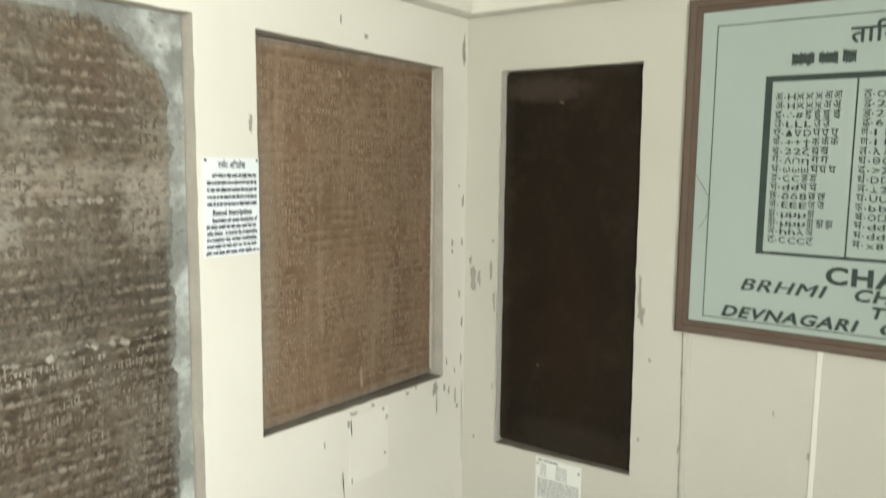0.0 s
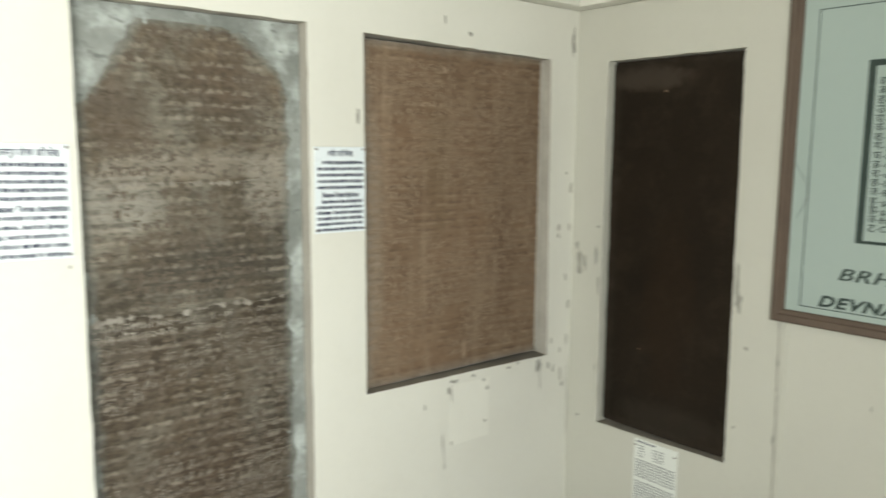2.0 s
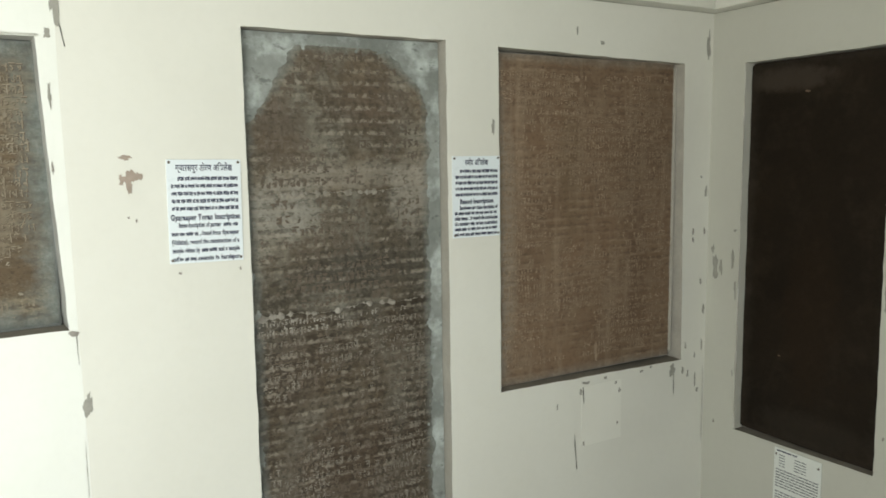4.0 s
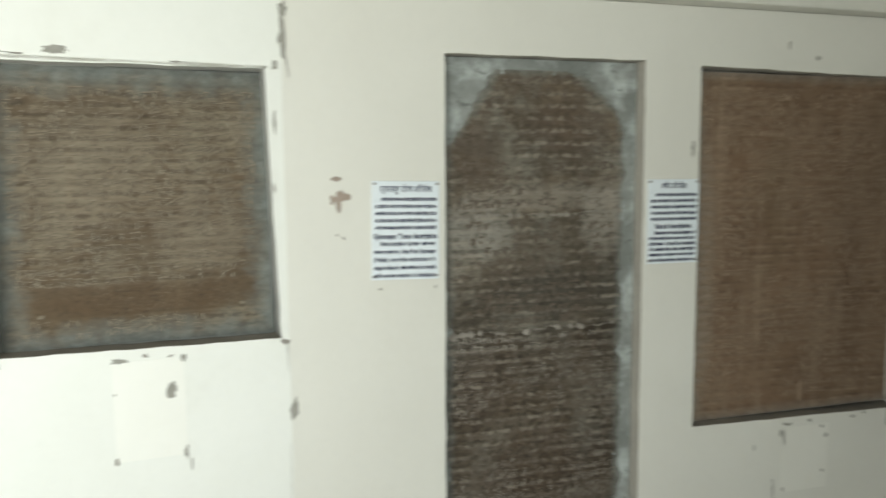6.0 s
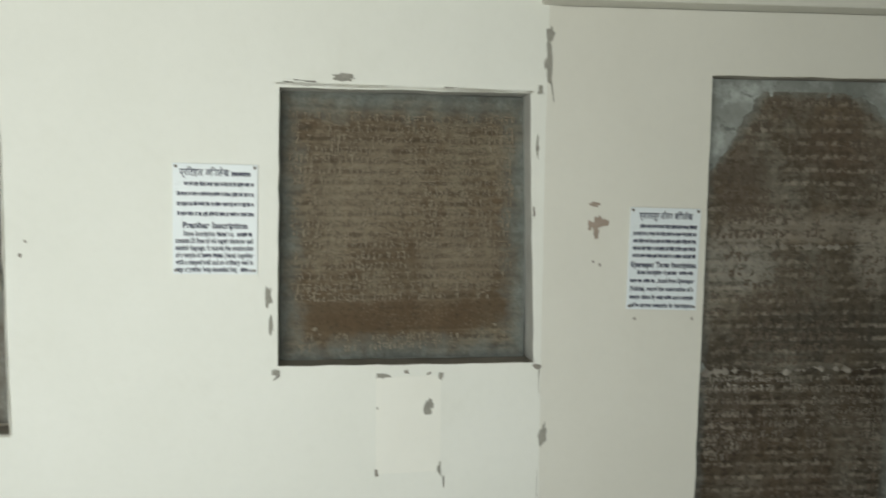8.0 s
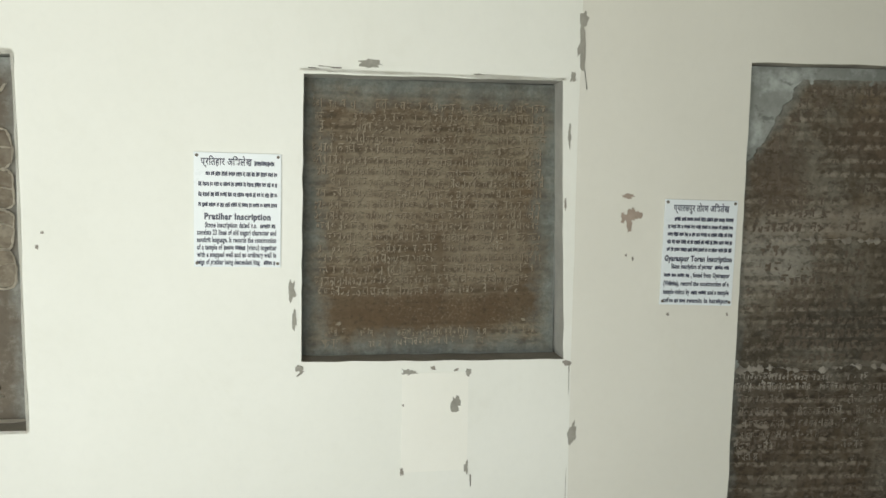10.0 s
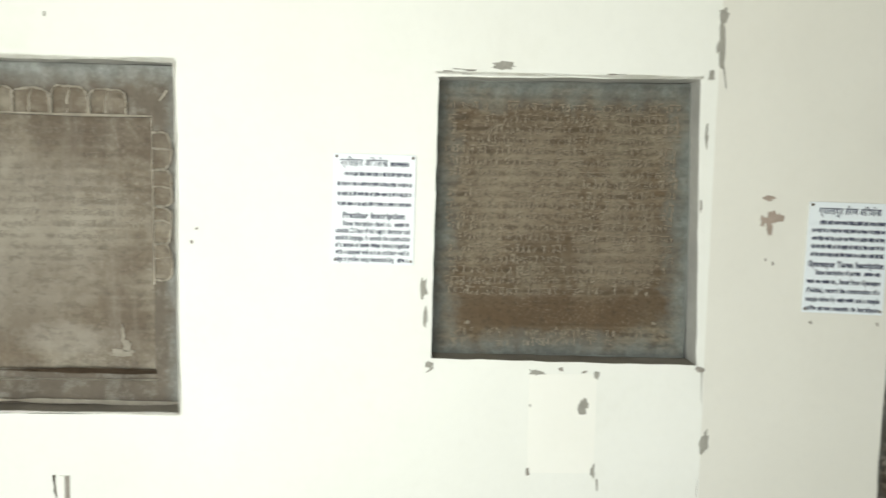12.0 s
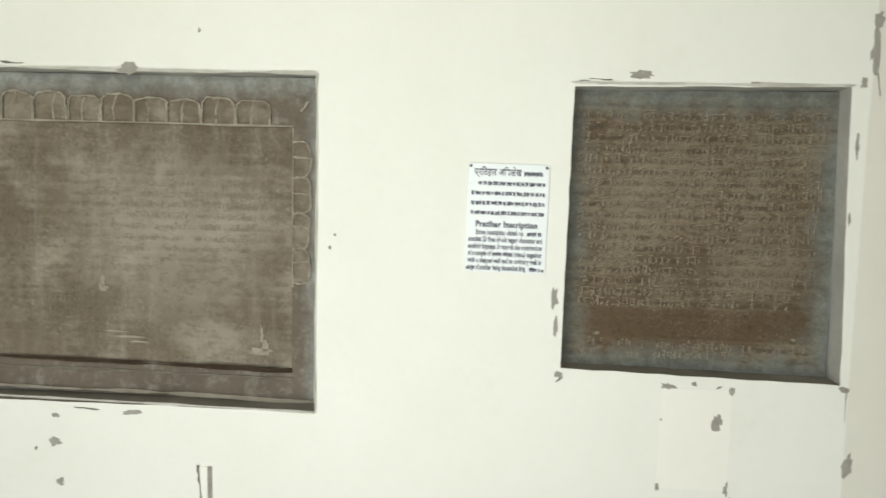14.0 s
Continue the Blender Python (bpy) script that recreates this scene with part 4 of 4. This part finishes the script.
def petal(cu, cz, width, length, turn, seed, rib=True):
    """A worn, hand-cut leaf lobe, domed, with a raised broken rim along its arch and sometimes a rib."""
    rnd = random.Random(seed)
    bm, rim = bmesh.new(), bmesh.new()
    flat = rnd.uniform(0.93, 1.04)
    pts = [(-0.49, 0), (-0.5, 0.5), (-0.47, 0.8), (-0.34, 0.95 * flat), (0, 1.0 * flat), (0.34, 0.94 * flat), (0.46, 0.78), (0.5, 0.5), (0.49, 0)]
    pts = [(x + rnd.uniform(-0.02, 0.02), y + rnd.uniform(-0.04, 0.04) * (y > 0)) for x, y in pts]
    c, s = math.cos(turn), math.sin(turn)
    at = lambda x, y, w: (cu + c * x * width - s * y * length, w, cz + s * x * width + c * y * length)
    ring = [bm.verts.new(at(x * 0.94, y, 0.084)) for x, y in pts]
    mid = [bm.verts.new(at(x * 0.5, 0.1 + y * 0.65, 0.0765)) for x, y in pts]
    for i in range(len(pts) - 1):
        bm.faces.new([ring[i], ring[i + 1], mid[i + 1], mid[i]]).smooth = True
    bm.faces.new(mid).smooth = True
    bm.faces.new([ring[-1], ring[0], mid[0], mid[-1]])

    def stroke(line, half):
        """A ragged raised line that swells and thins, broken here and there."""
        fine = []
        for p, q in zip(line, line[1:]):
            fine += [(p[0] + (q[0] - p[0]) * i / 3, p[1] + (q[1] - p[1]) * i / 3) for i in range(3)]
        fine.append(line[-1])
        fine = [(x + rnd.uniform(-0.012, 0.012), y + rnd.uniform(-0.02, 0.02)) for x, y in fine]
        size = [half * rnd.uniform(0.35, 1.5) for _ in fine]
        for i in range(len(fine) - 1):
            if rnd.random() < 0.035:
                continue
            (x, y), (p, q) = fine[i], fine[i + 1]
            n = math.hypot((p - x) * width, (q - y) * length) or 1e-6
            nx, ny = -(q - y) * length / n / width, (p - x) * width / n / length
            h, g = size[i], size[i + 1]
            rim.faces.new([rim.verts.new(at(*v)) for v in ((x + nx * h, y + ny * h, 0.0755), (p + nx * g, q + ny * g, 0.0755), (p - nx * g, q - ny * g, 0.0755), (x - nx * h, y - ny * h, 0.0755))])

    stroke(pts, 0.0027)
    if rib:
        x = rnd.uniform(-0.12, 0.12)
        stroke([(x, 0.02), (x + rnd.uniform(-0.05, 0.05), 0.5), (x + rnd.uniform(-0.12, 0.12), 0.96 * flat)], 0.0023)
    bmesh.ops.recalc_face_normals(bm, faces=bm.faces)
    bmesh.ops.solidify(rim, geom=rim.faces[:], thickness=-0.006)
    bmesh.ops.recalc_face_normals(rim, faces=rim.faces)
    return bm, rim


for i in range(12):
    bm, rim = petal(-1.672 - 0.105 * i + 0.003 * math.sin(i * 5.1), panel_top(-1.672 - 0.105 * i) + 0.005, 0.104 + 0.003 * math.sin(i * 3.3), 0.070 + 0.0022 * min(i, 5) + 0.004 * math.sin(i * 2.1), 0.03 * math.sin(i * 4.3), 500 + i)
    ob = part("petal", bm, M_STONE_B, b_slab)
    part("petal_rim", rim, M_PETAL, ob)
for i in range(4):
    bm, rim = petal(-1.553, 1.677 - 0.1045 * i, 0.103, 0.054 + 0.004 * math.sin(i * 1.7), -math.pi / 2 + 0.03 * math.sin(i * 2.3), 540 + i)
    ob = part("petal", bm, M_STONE_B, b_slab)
    part("petal_rim", rim, M_PETAL, ob)
part("edge_line", crack([(-1.528, 1.815), (-1.521, 1.828), (-1.508, 1.845)], 0.006, 560, w=0.0795), M_PETAL, b_slab)
part("edge_line", crack([(U0, panel_top(U0) + 0.003), (U1 + 0.004, Z1 + 0.003)], 0.006, 141, w=0.081, calm=True), M_PETAL, b_slab)
part("edge_line", crack([(U1 + 0.003, Z1), (U1 + 0.003, 1.30)], 0.005, 142, w=0.081, calm=True), M_PETAL, b_slab)
part("edge_line", crack([(-2.94, 0.957), (-1.47, 0.957)], 0.013, 143, w=0.076, calm=True), M_PETAL, b_slab)

# Dark line standing in for the shadow under the panel's lower edge.
part("groove", crack([(U0, Z0 - 0.003), (U1 + 0.004, Z0 - 0.003)], 0.014, 144, w=0.0815, calm=True), M_CUT_K, b_slab, "dark painted shadow line under the panel")
part("edge_line", crack([(-2.6, Z0 - 0.03), (U1 + 0.01, Z0 - 0.028)], 0.008, 145, w=0.0815, calm=True), M_SCRAPE, b_slab)

# dark slab in the right wall
d_slab = thing("inscribed_slab", W_B, (0.47, 0.035, 0.362), "tall narrow dark slab with a dull smooth face", "stone inscription", "inscribed slabs")
part("stone", slab_mesh(straight(0.171, 0.762, 0.002, 3), 0.374, 1.897, relief(0.036, 0.0015, seed=31.0), 0.056, 50, 110), M_STONE_D, d_slab)
part("cement_bed", slab_mesh(straight(0.173, 0.768), 0.366, 1.906, relief(0.044, 0.002, seed=36.0), 0.058, 20, 40), M_STONE_D, d_slab, "dark bedding round the slab")

# small pale scrapes and nicks on the stones
for slab, u, z, ru, rz, w, mat in (
    (d_slab, 0.422, 1.778, 0.010, 0.004, 0.0335, M_CUT_N), (d_slab, 0.345, 0.72, 0.006, 0.003, 0.0335, M_CUT_N),
    (b_slab, -2.157, 1.276, 0.016, 0.012, 0.0945, M_SCRAPE), (b_slab, -2.157, 1.295, 0.007, 0.022, 0.0945, M_SCRAPE), (b_slab, -1.655, 1.098, 0.030, 0.010, 0.0945, M_SCRAPE), (b_slab, -1.640, 1.115, 0.012, 0.016, 0.0945, M_SCRAPE), (b_slab, -1.652, 1.145, 0.006, 0.026, 0.0945, M_SCRAPE),
    (b_slab, -2.08, 1.125, 0.055, 0.003, 0.0945, M_SCRAPE), (b_slab, -2.12, 1.140, 0.040, 0.003, 0.0945, M_SCRAPE), (b_slab, -2.04, 1.110, 0.035, 0.003, 0.0945, M_SCRAPE),
    (n_slab, 1.905, 0.745, 0.007, 0.040, 0.0435, M_LET_N), (n_slab, 1.80, 1.84, 0.010, 0.012, 0.0435, M_LET_N),
    (k_slab, -0.662, 1.205, 0.007, 0.005, 0.0695, M_LET_K), (k_slab, -0.125, 1.692, 0.006, 0.008, 0.0695, M_LET_K), (k_slab, -0.125, 1.207, 0.006, 0.005, 0.0695, M_LET_K), (k_slab, -0.70, 1.155, 0.007, 0.006, 0.0695, M_LET_K),
):
    seed += 1
    bm = blot(u, z, ru, rz, seed, w=0.0)
    bmesh.ops.translate(bm, verts=bm.verts, vec=(0, w, 0))
    part("scrape", bm, mat, slab)

# whitewashed rims that stand round the niches
def rim_strip(wall, a, b, c, d, width, sides, seed):
    for k, (p, q) in enumerate((((a, c), (b, c)), ((b, c), (b, d)), ((b, d), (a, d)), ((a, d), (a, c)))):
        if "brtl"[k] in sides:
            part("niche_rim", crack([p, q], width, seed + k, w=-0.003, calm=True), M_RIM, wall)


rim_strip(wall_left, -0.764, -0.04, 1.105, 1.895, 0.009, "t", 101)
rim_strip(wall_left, -2.95, -1.460, 0.95, 1.914, 0.007, "rb", 111)
part("niche_rim", crack([(-1.46, 1.915), (-2.95, 1.933)], 0.011, 113, w=-0.003, calm=True), M_RIM, wall_left)
rim_strip(wall_right, 0.168, 0.770, 0.36, 1.91, 0.007, "l", 131)


# ---- plaques ----
def lettering(text, size, material, parent, at, label="", align="LEFT", shear=0.0, weight=0.0, width=None, name="lettering"):
    cu = bpy.data.curves.new("lettering", "FONT")
    cu.body, cu.size, cu.shear, cu.offset, cu.extrude, cu.align_x = text, size, shear, weight, 0.0004, align
    cu.resolution_u = 3
    cu.space_character = 1.12
    tmp = bpy.data.objects.new("lettering", cu)
    scene.collection.objects.link(tmp)
    bpy.context.view_layer.update()
    me = bpy.data.meshes.new_from_object(tmp.evaluated_get(bpy.context.evaluated_depsgraph_get()))
    bpy.data.objects.remove(tmp)
    xs = [v.co.x for v in me.vertices] or [0, 1]
    k = width / (max(xs) - min(xs)) if width else 1
    if width and align == "LEFT":
        me.transform(Matrix.Translation((-min(xs), 0, 0)))
    me.transform(Matrix.Translation(Vector(at) - ORIGIN[parent]) @ pose(0, 0, 0, 90) @ Matrix.Diagonal((k, 1, 1, 1)))
    me.materials.append(material)
    ob = new(name, me)
    ob.parent = parent
    return tagged(ob, label)


def word_bars(u0, u1, z, height, rnd, w, indent=0.0, word=(0.010, 0.028), gap=0.0032):
    """A line of small print that cannot be read: one bar a word, set to the full width."""
    bm = bmesh.new()
    u = u0 + indent
    while u < u1 - 0.004:
        e = min(u + rnd.uniform(*word), u1)
        if u1 - e < 0.008:
            e = u1
        k = max(1, round((e - u) / 0.0042))
        for i in range(k):
            x0, x1 = u + (e - u) * i / k, u + (e - u) * (i + 1) / k - 0.0007
            box(bm, (x0, w, z - height * rnd.uniform(0.3, 0.52)), (x1, w + 0.0009, z + height * rnd.uniform(0.28, 0.52)))
        box(bm, (u, w + 0.0001, z + height * 0.1), (e - 0.0007, w + 0.0009, z + height * 0.28))
        u = e + gap
    return bm


def printed(ob, text, u0, u1, z, size, w, rnd, indent=0.0):
    """A justified line of small print; a # stretch stands for a name, set as a bar."""
    runs = [t for t in text.split("|") if t]
    total = sum(len(t) for t in runs)
    u, span = u0 + indent, u1 - u0 - indent
    for t in runs:
        e = u + span * len(t) / total
        if t[0] == "#":
            part("printed_line", word_bars(u, e - 0.004, z, size * 0.62, rnd, w), M_INK, ob, kind="stuff")
        else:
            lettering(t, size, M_INK, ob, (u, w, z - size * 0.25), weight=0.0008, width=(e - u) * (0.99 if e > u1 - 0.001 else 0.94), name="printed_line")
        u = e


def disc(bm, u, z, r, w0, w1):
    bmesh.ops.create_cone(bm, cap_ends=True, segments=12, radius1=r, radius2=r * 0.75, depth=w1 - w0, matrix=Matrix.Translation((u, (w0 + w1) / 2, z)) @ pose(0, 0, 0, 90))
    return bm


def plaque(wall_pose, u0, u1, z0, z1, tilt, title, title_width, devanagari, dev_width, hindi_rows, english, label, seed):
    rnd = random.Random(seed)
    w, h = u1 - u0, z1 - z0
    ob = thing("label_plaque", wall_pose @ Matrix.Translation((u0, 0, z0)) @ pose(0, 0, 0, 0, tilt, 0), (0, 0, 0), label, "information plaque", "information plaques")
    part("sheet", boxed((0, -0.006, 0), (w, -0.0015, h), 0.001), M_PLAQUE, ob)
    for u, z in ((0.008, 0.010), (w - 0.008, 0.010), (0.008, h - 0.008), (w - 0.008, h - 0.008)):
        part("screw", disc(bmesh.new(), u, z, 0.0052, -0.0085, -0.001), M_SCREW, ob)
    f = -0.0066
    words, hidden = (devanagari.split("|") + [""])[:2]
    lettering(words, 0.0265, M_INK, ob, (w * (0.37 if hidden else 0.5), f, h * 0.892), align="CENTER", weight=0.0006, width=w * dev_width)
    if hidden:
        part("printed_line", word_bars(w * 0.69, w * 0.92, h * 0.912, 0.0135, rnd, f, word=(0.06, 0.07)), M_INK, ob, kind="stuff")
    step = 0.36 * h / hindi_rows
    for i in range(hindi_rows):
        part("printed_line", word_bars(0.012, w - 0.010, h * 0.818 - i * step, 0.0125, rnd, f, indent=0.018 if i == 0 else 0, word=(0.006, 0.019), gap=0.0022), M_INK, ob, kind="stuff")
    lettering(title, 0.0225, M_INK, ob, (w / 2, f, h * 0.420), align="CENTER", weight=0.0011, width=w * title_width)
    step = 0.325 * h / (len(english) - 1)
    for i, text in enumerate(english):
        printed(ob, text, 0.008, w - 0.010, h * 0.365 - i * step, 0.019, f, rnd, 0.02 if i == 0 else 0)
    return ob


plaque(W_L, -1.038, -0.816, 1.378, 1.677, 0.8, "Pratihar Inscription", 0.76, "प्रितहार अिभलेख|#####", 0.58, 4,
       ["Stone inscription dated v.s. |#########", "consists 23 lines of old nagari character and", "sanskrit language. It records the construction", "of a temple of |#############| (visnu) together", "with a stepped well and an ordinary well in", "reign of pratihar being descendant king |########"],
       "white plaque with dark print beside the square slab", 1)
plaque(W_A, 0.252, 0.465, 1.255, 1.558, 1.0, "Gyaraspur Toran Inscription", 0.93, "ग्यारसपुर तोरण अिभलेख", 0.76, 5,
       ["Stone inscription of parmar |##########", "###############|, found from Gyaraspur", "(Vidisha), record the construction of a", "temple vishnu by |##########| and a temple", "of |########| swamin in harshpur"],
       "white plaque with dark print beside the tall weathered slab", 2)
plaque(W_A, 1.203, 1.401, 1.264, 1.552, 0.2, "Ranod Inscription", 0.70, "रणोद अिभलेख", 0.48, 5,
       ["Ranod |##########| stone inscription of", "#########################################", "of |###########|. It records the construction", "of a monastery |#####| various construction.", "##############################################", "###### ######################################"],
       "white plaque with dark print beside the tan slab", 3)

# printed sheet under the dark slab
rnd = random.Random(9)
sheet = thing("printed_notice", W_B, (0.47, 0, 0.06), "greyish printed notice screwed below the dark slab", "notice")
part("sheet", boxed((0.371, -0.005, 0.06), (0.576, -0.001, 0.350), 0.001), M_PAPER, sheet)
for u, z in ((0.380, 0.322), (0.564, 0.322), (0.380, 0.071), (0.564, 0.071)):
    part("screw", disc(bmesh.new(), u, z, 0.0055, -0.0075, -0.001), M_SCREW, sheet)
part("printed_line", word_bars(0.383, 0.473, 0.339, 0.008, rnd, -0.0056), M_INK, sheet, "dark heading", kind="stuff")
for i in range(5):
    part("printed_line", word_bars(0.393, 0.42, 0.322 - i * 0.0115, 0.005, rnd, -0.0056), M_GREY_INK, sheet, kind="stuff")
    part("printed_line", word_bars(0.463, 0.513, 0.322 - i * 0.0115, 0.005, rnd, -0.0056), M_GREY_INK, sheet, kind="stuff")
for i in range(16):
    if i != 7:
        part("printed_line", word_bars(0.381, 0.566, 0.259 - i * 0.0118, 0.0065, rnd, -0.0056), M_GREY_INK, sheet, kind="stuff")

# ---- chart board ----
C0, C1, CZ0, CZ1 = 0.921, 2.190, 0.959, 2.095
board = thing("chart_board", W_B, (1.55, 0, CZ0), "framed pale green lettering chart hung on the wall", "chart board")
fr = 0.046
part("panel", boxed((C0 + 0.02, -0.018, CZ0 + 0.02), (C1 - 0.02, -0.002, CZ1 - 0.02)), M_BOARD, board)


def frame_side(a, b, inner_a, inner_b):
    """A moulded frame length between two mitred ends."""
    bm = bmesh.new()
    prof = ((0.0, -0.002), (0.0, -0.026), (0.18, -0.032), (0.55, -0.032), (0.66, -0.026), (0.9, -0.027), (1.0, -0.022), (1.0, -0.002))
    ends = []
    for o, i in ((a, inner_a), (b, inner_b)):
        ends.append([bm.verts.new((o[0] + (i[0] - o[0]) * t, w, o[1] + (i[1] - o[1]) * t)) for t, w in prof])
    n = len(prof)
    for k in range(n):
        bm.faces.new([ends[0][k], ends[0][(k + 1) % n], ends[1][(k + 1) % n], ends[1][k]])
    bm.faces.new(ends[0])
    bm.faces.new(ends[1][::-1])
    bmesh.ops.recalc_face_normals(bm, faces=bm.faces)
    return bm


oc = [(C0, CZ0), (C1, CZ0), (C1, CZ1), (C0, CZ1)]
ic = [(C0 + fr, CZ0 + fr), (C1 - fr, CZ0 + fr), (C1 - fr, CZ1 - fr), (C0 + fr, CZ1 - fr)]
for k in range(4):
    part("frame_side", frame_side(oc[k], oc[(k + 1) % 4], ic[k], ic[(k + 1) % 4]), M_WOOD, board)
F = -0.0185


def rule(a, b, c, d):
    part("painted_line", boxed((a, F - 0.0006, c), (b, F + 0.001, d)), M_CHART_INK, board)


for a, b, c, d in ((1.015, 2.095, 1.024, 1.027), (1.015, 1.018, 1.027, 2.000), (2.092, 2.095, 1.027, 2.000), (1.015, 2.095, 2.000, 2.003),
                   (1.176, 1.198, 1.256, 1.830), (1.198, 1.93, 1.256, 1.266), (1.91, 1.93, 1.266, 1.830), (1.198, 1.91, 1.811, 1.830),
                   (1.437, 1.442, 1.266, 1.811), (1.672, 1.677, 1.266, 1.811)):
    rule(a, b, c, d)
G = F - 0.0008
lettering("CHART", 0.076, M_CHART_INK, board, (1.389, G, 1.178), weight=0.0028, width=0.325)
for k in (0.0, 0.0018, 0.0036):
    lettering("BRHMI", 0.058, M_CHART_INK, board, (1.134 + k, G - k * 0.05, 1.130), shear=0.3, width=0.262)
lettering("CHARACTERS", 0.054, M_CHART_INK, board, (1.474, G, 1.132), shear=0.2, weight=0.0018, width=0.46)
lettering("TO", 0.050, M_CHART_INK, board, (1.523, G, 1.084), shear=0.2, weight=0.0018, width=0.085)
lettering("DEVNAGARI", 0.052, M_CHART_INK, board, (1.076, G, 1.035), shear=0.28, weight=0.0018, width=0.418)
lettering("CHARACTERS", 0.052, M_CHART_INK, board, (1.549, G, 1.037), shear=0.28, weight=0.0018, width=0.46)
lettering("तािलका", 0.068, M_CHART_INK, board, (1.412, G, 1.918), weight=0.0018)
part("painted_line", word_bars(1.25, 1.43, 1.878, 0.042, random.Random(61), G, word=(0.05, 0.08), gap=0.012), M_CHART_INK, board, kind="stuff")

ROWS = (("आHЖЖЖआआ", "अHЖЖЖअअ", "इ∴#इईइई", "उLLLउउ", "एΔ∇Dपएए", "क++†ककक", "ख22ζखख", "गΛ∩ηगग", "घωωшघघघ", "ङCCङङ", "चddचच", "छδδ8छछ", "जEEEजज", "झμμμझ", "झμμμझझझ", "ञhhλञ", "टCCCट"),
        ("ठOOठठ", "ड22ζड", "ड22ζढ", "ढ66", "णIImण", "णIImण", "तλλतत", "थΘΘ8थ", "द>ΣΣद", "धDDधध", "न⊥2नन", "पUUपप", "फbbफफ", "बO□□ब", "भddतभ", "भddतभ", "मx8मम"))
for a, lines in zip((1.209, 1.457), ROWS):
    rnd = random.Random(50)
    for r, line in enumerate(lines):
        z = 1.7525 - r * 0.0285
        for c, sign in enumerate(line):
            u = a + (0.0 if c == 0 else 0.0365 + (c - 1) * 0.0262) + rnd.uniform(-0.001, 0.001)
            lettering(sign, 0.036 if "ऀ" < sign < "ॿ" else 0.028, M_CHART_INK, board, (u, G, z + rnd.uniform(-0.0008, 0.0008)), weight=0.0004, width=rnd.uniform(0.0198, 0.0230) * (0.3 if sign == "I" else 1), name="painted_sign")
        part("painted_dot", boxed((a + 0.0245, F - 0.0012, z + 0.006), (a + 0.0295, F - 0.0004, z + 0.0105)), M_CHART_INK, board)

# loose wire hanging out of the chart's frame
cu = bpy.data.curves.new("loose_wire", "CURVE")
cu.dimensions, cu.bevel_depth, cu.bevel_resolution = "3D", 0.0008, 1
sp = cu.splines.new("POLY")
pts = [(0.968, 1.515), (0.978, 1.505), (1.000, 1.470), (1.020, 1.435), (1.026, 1.413), (1.020, 1.385), (1.005, 1.350), (0.99, 1.325)]
sp.points.add(len(pts) - 1)
for p, (u, z) in zip(sp.points, pts):
    p.co = (u, -0.034, z, 1)
tmp = bpy.data.objects.new("loose_wire", cu)
scene.collection.objects.link(tmp)
bpy.context.view_layer.update()
me = bpy.data.meshes.new_from_object(tmp.evaluated_get(bpy.context.evaluated_depsgraph_get()))
bpy.data.objects.remove(tmp)
me.transform(Matrix.Translation(-ORIGIN[board]))
me.materials.append(M_WIRE)
wire = new("loose_wire", me)
wire.parent = board
tagged(wire, "thin bent wire")
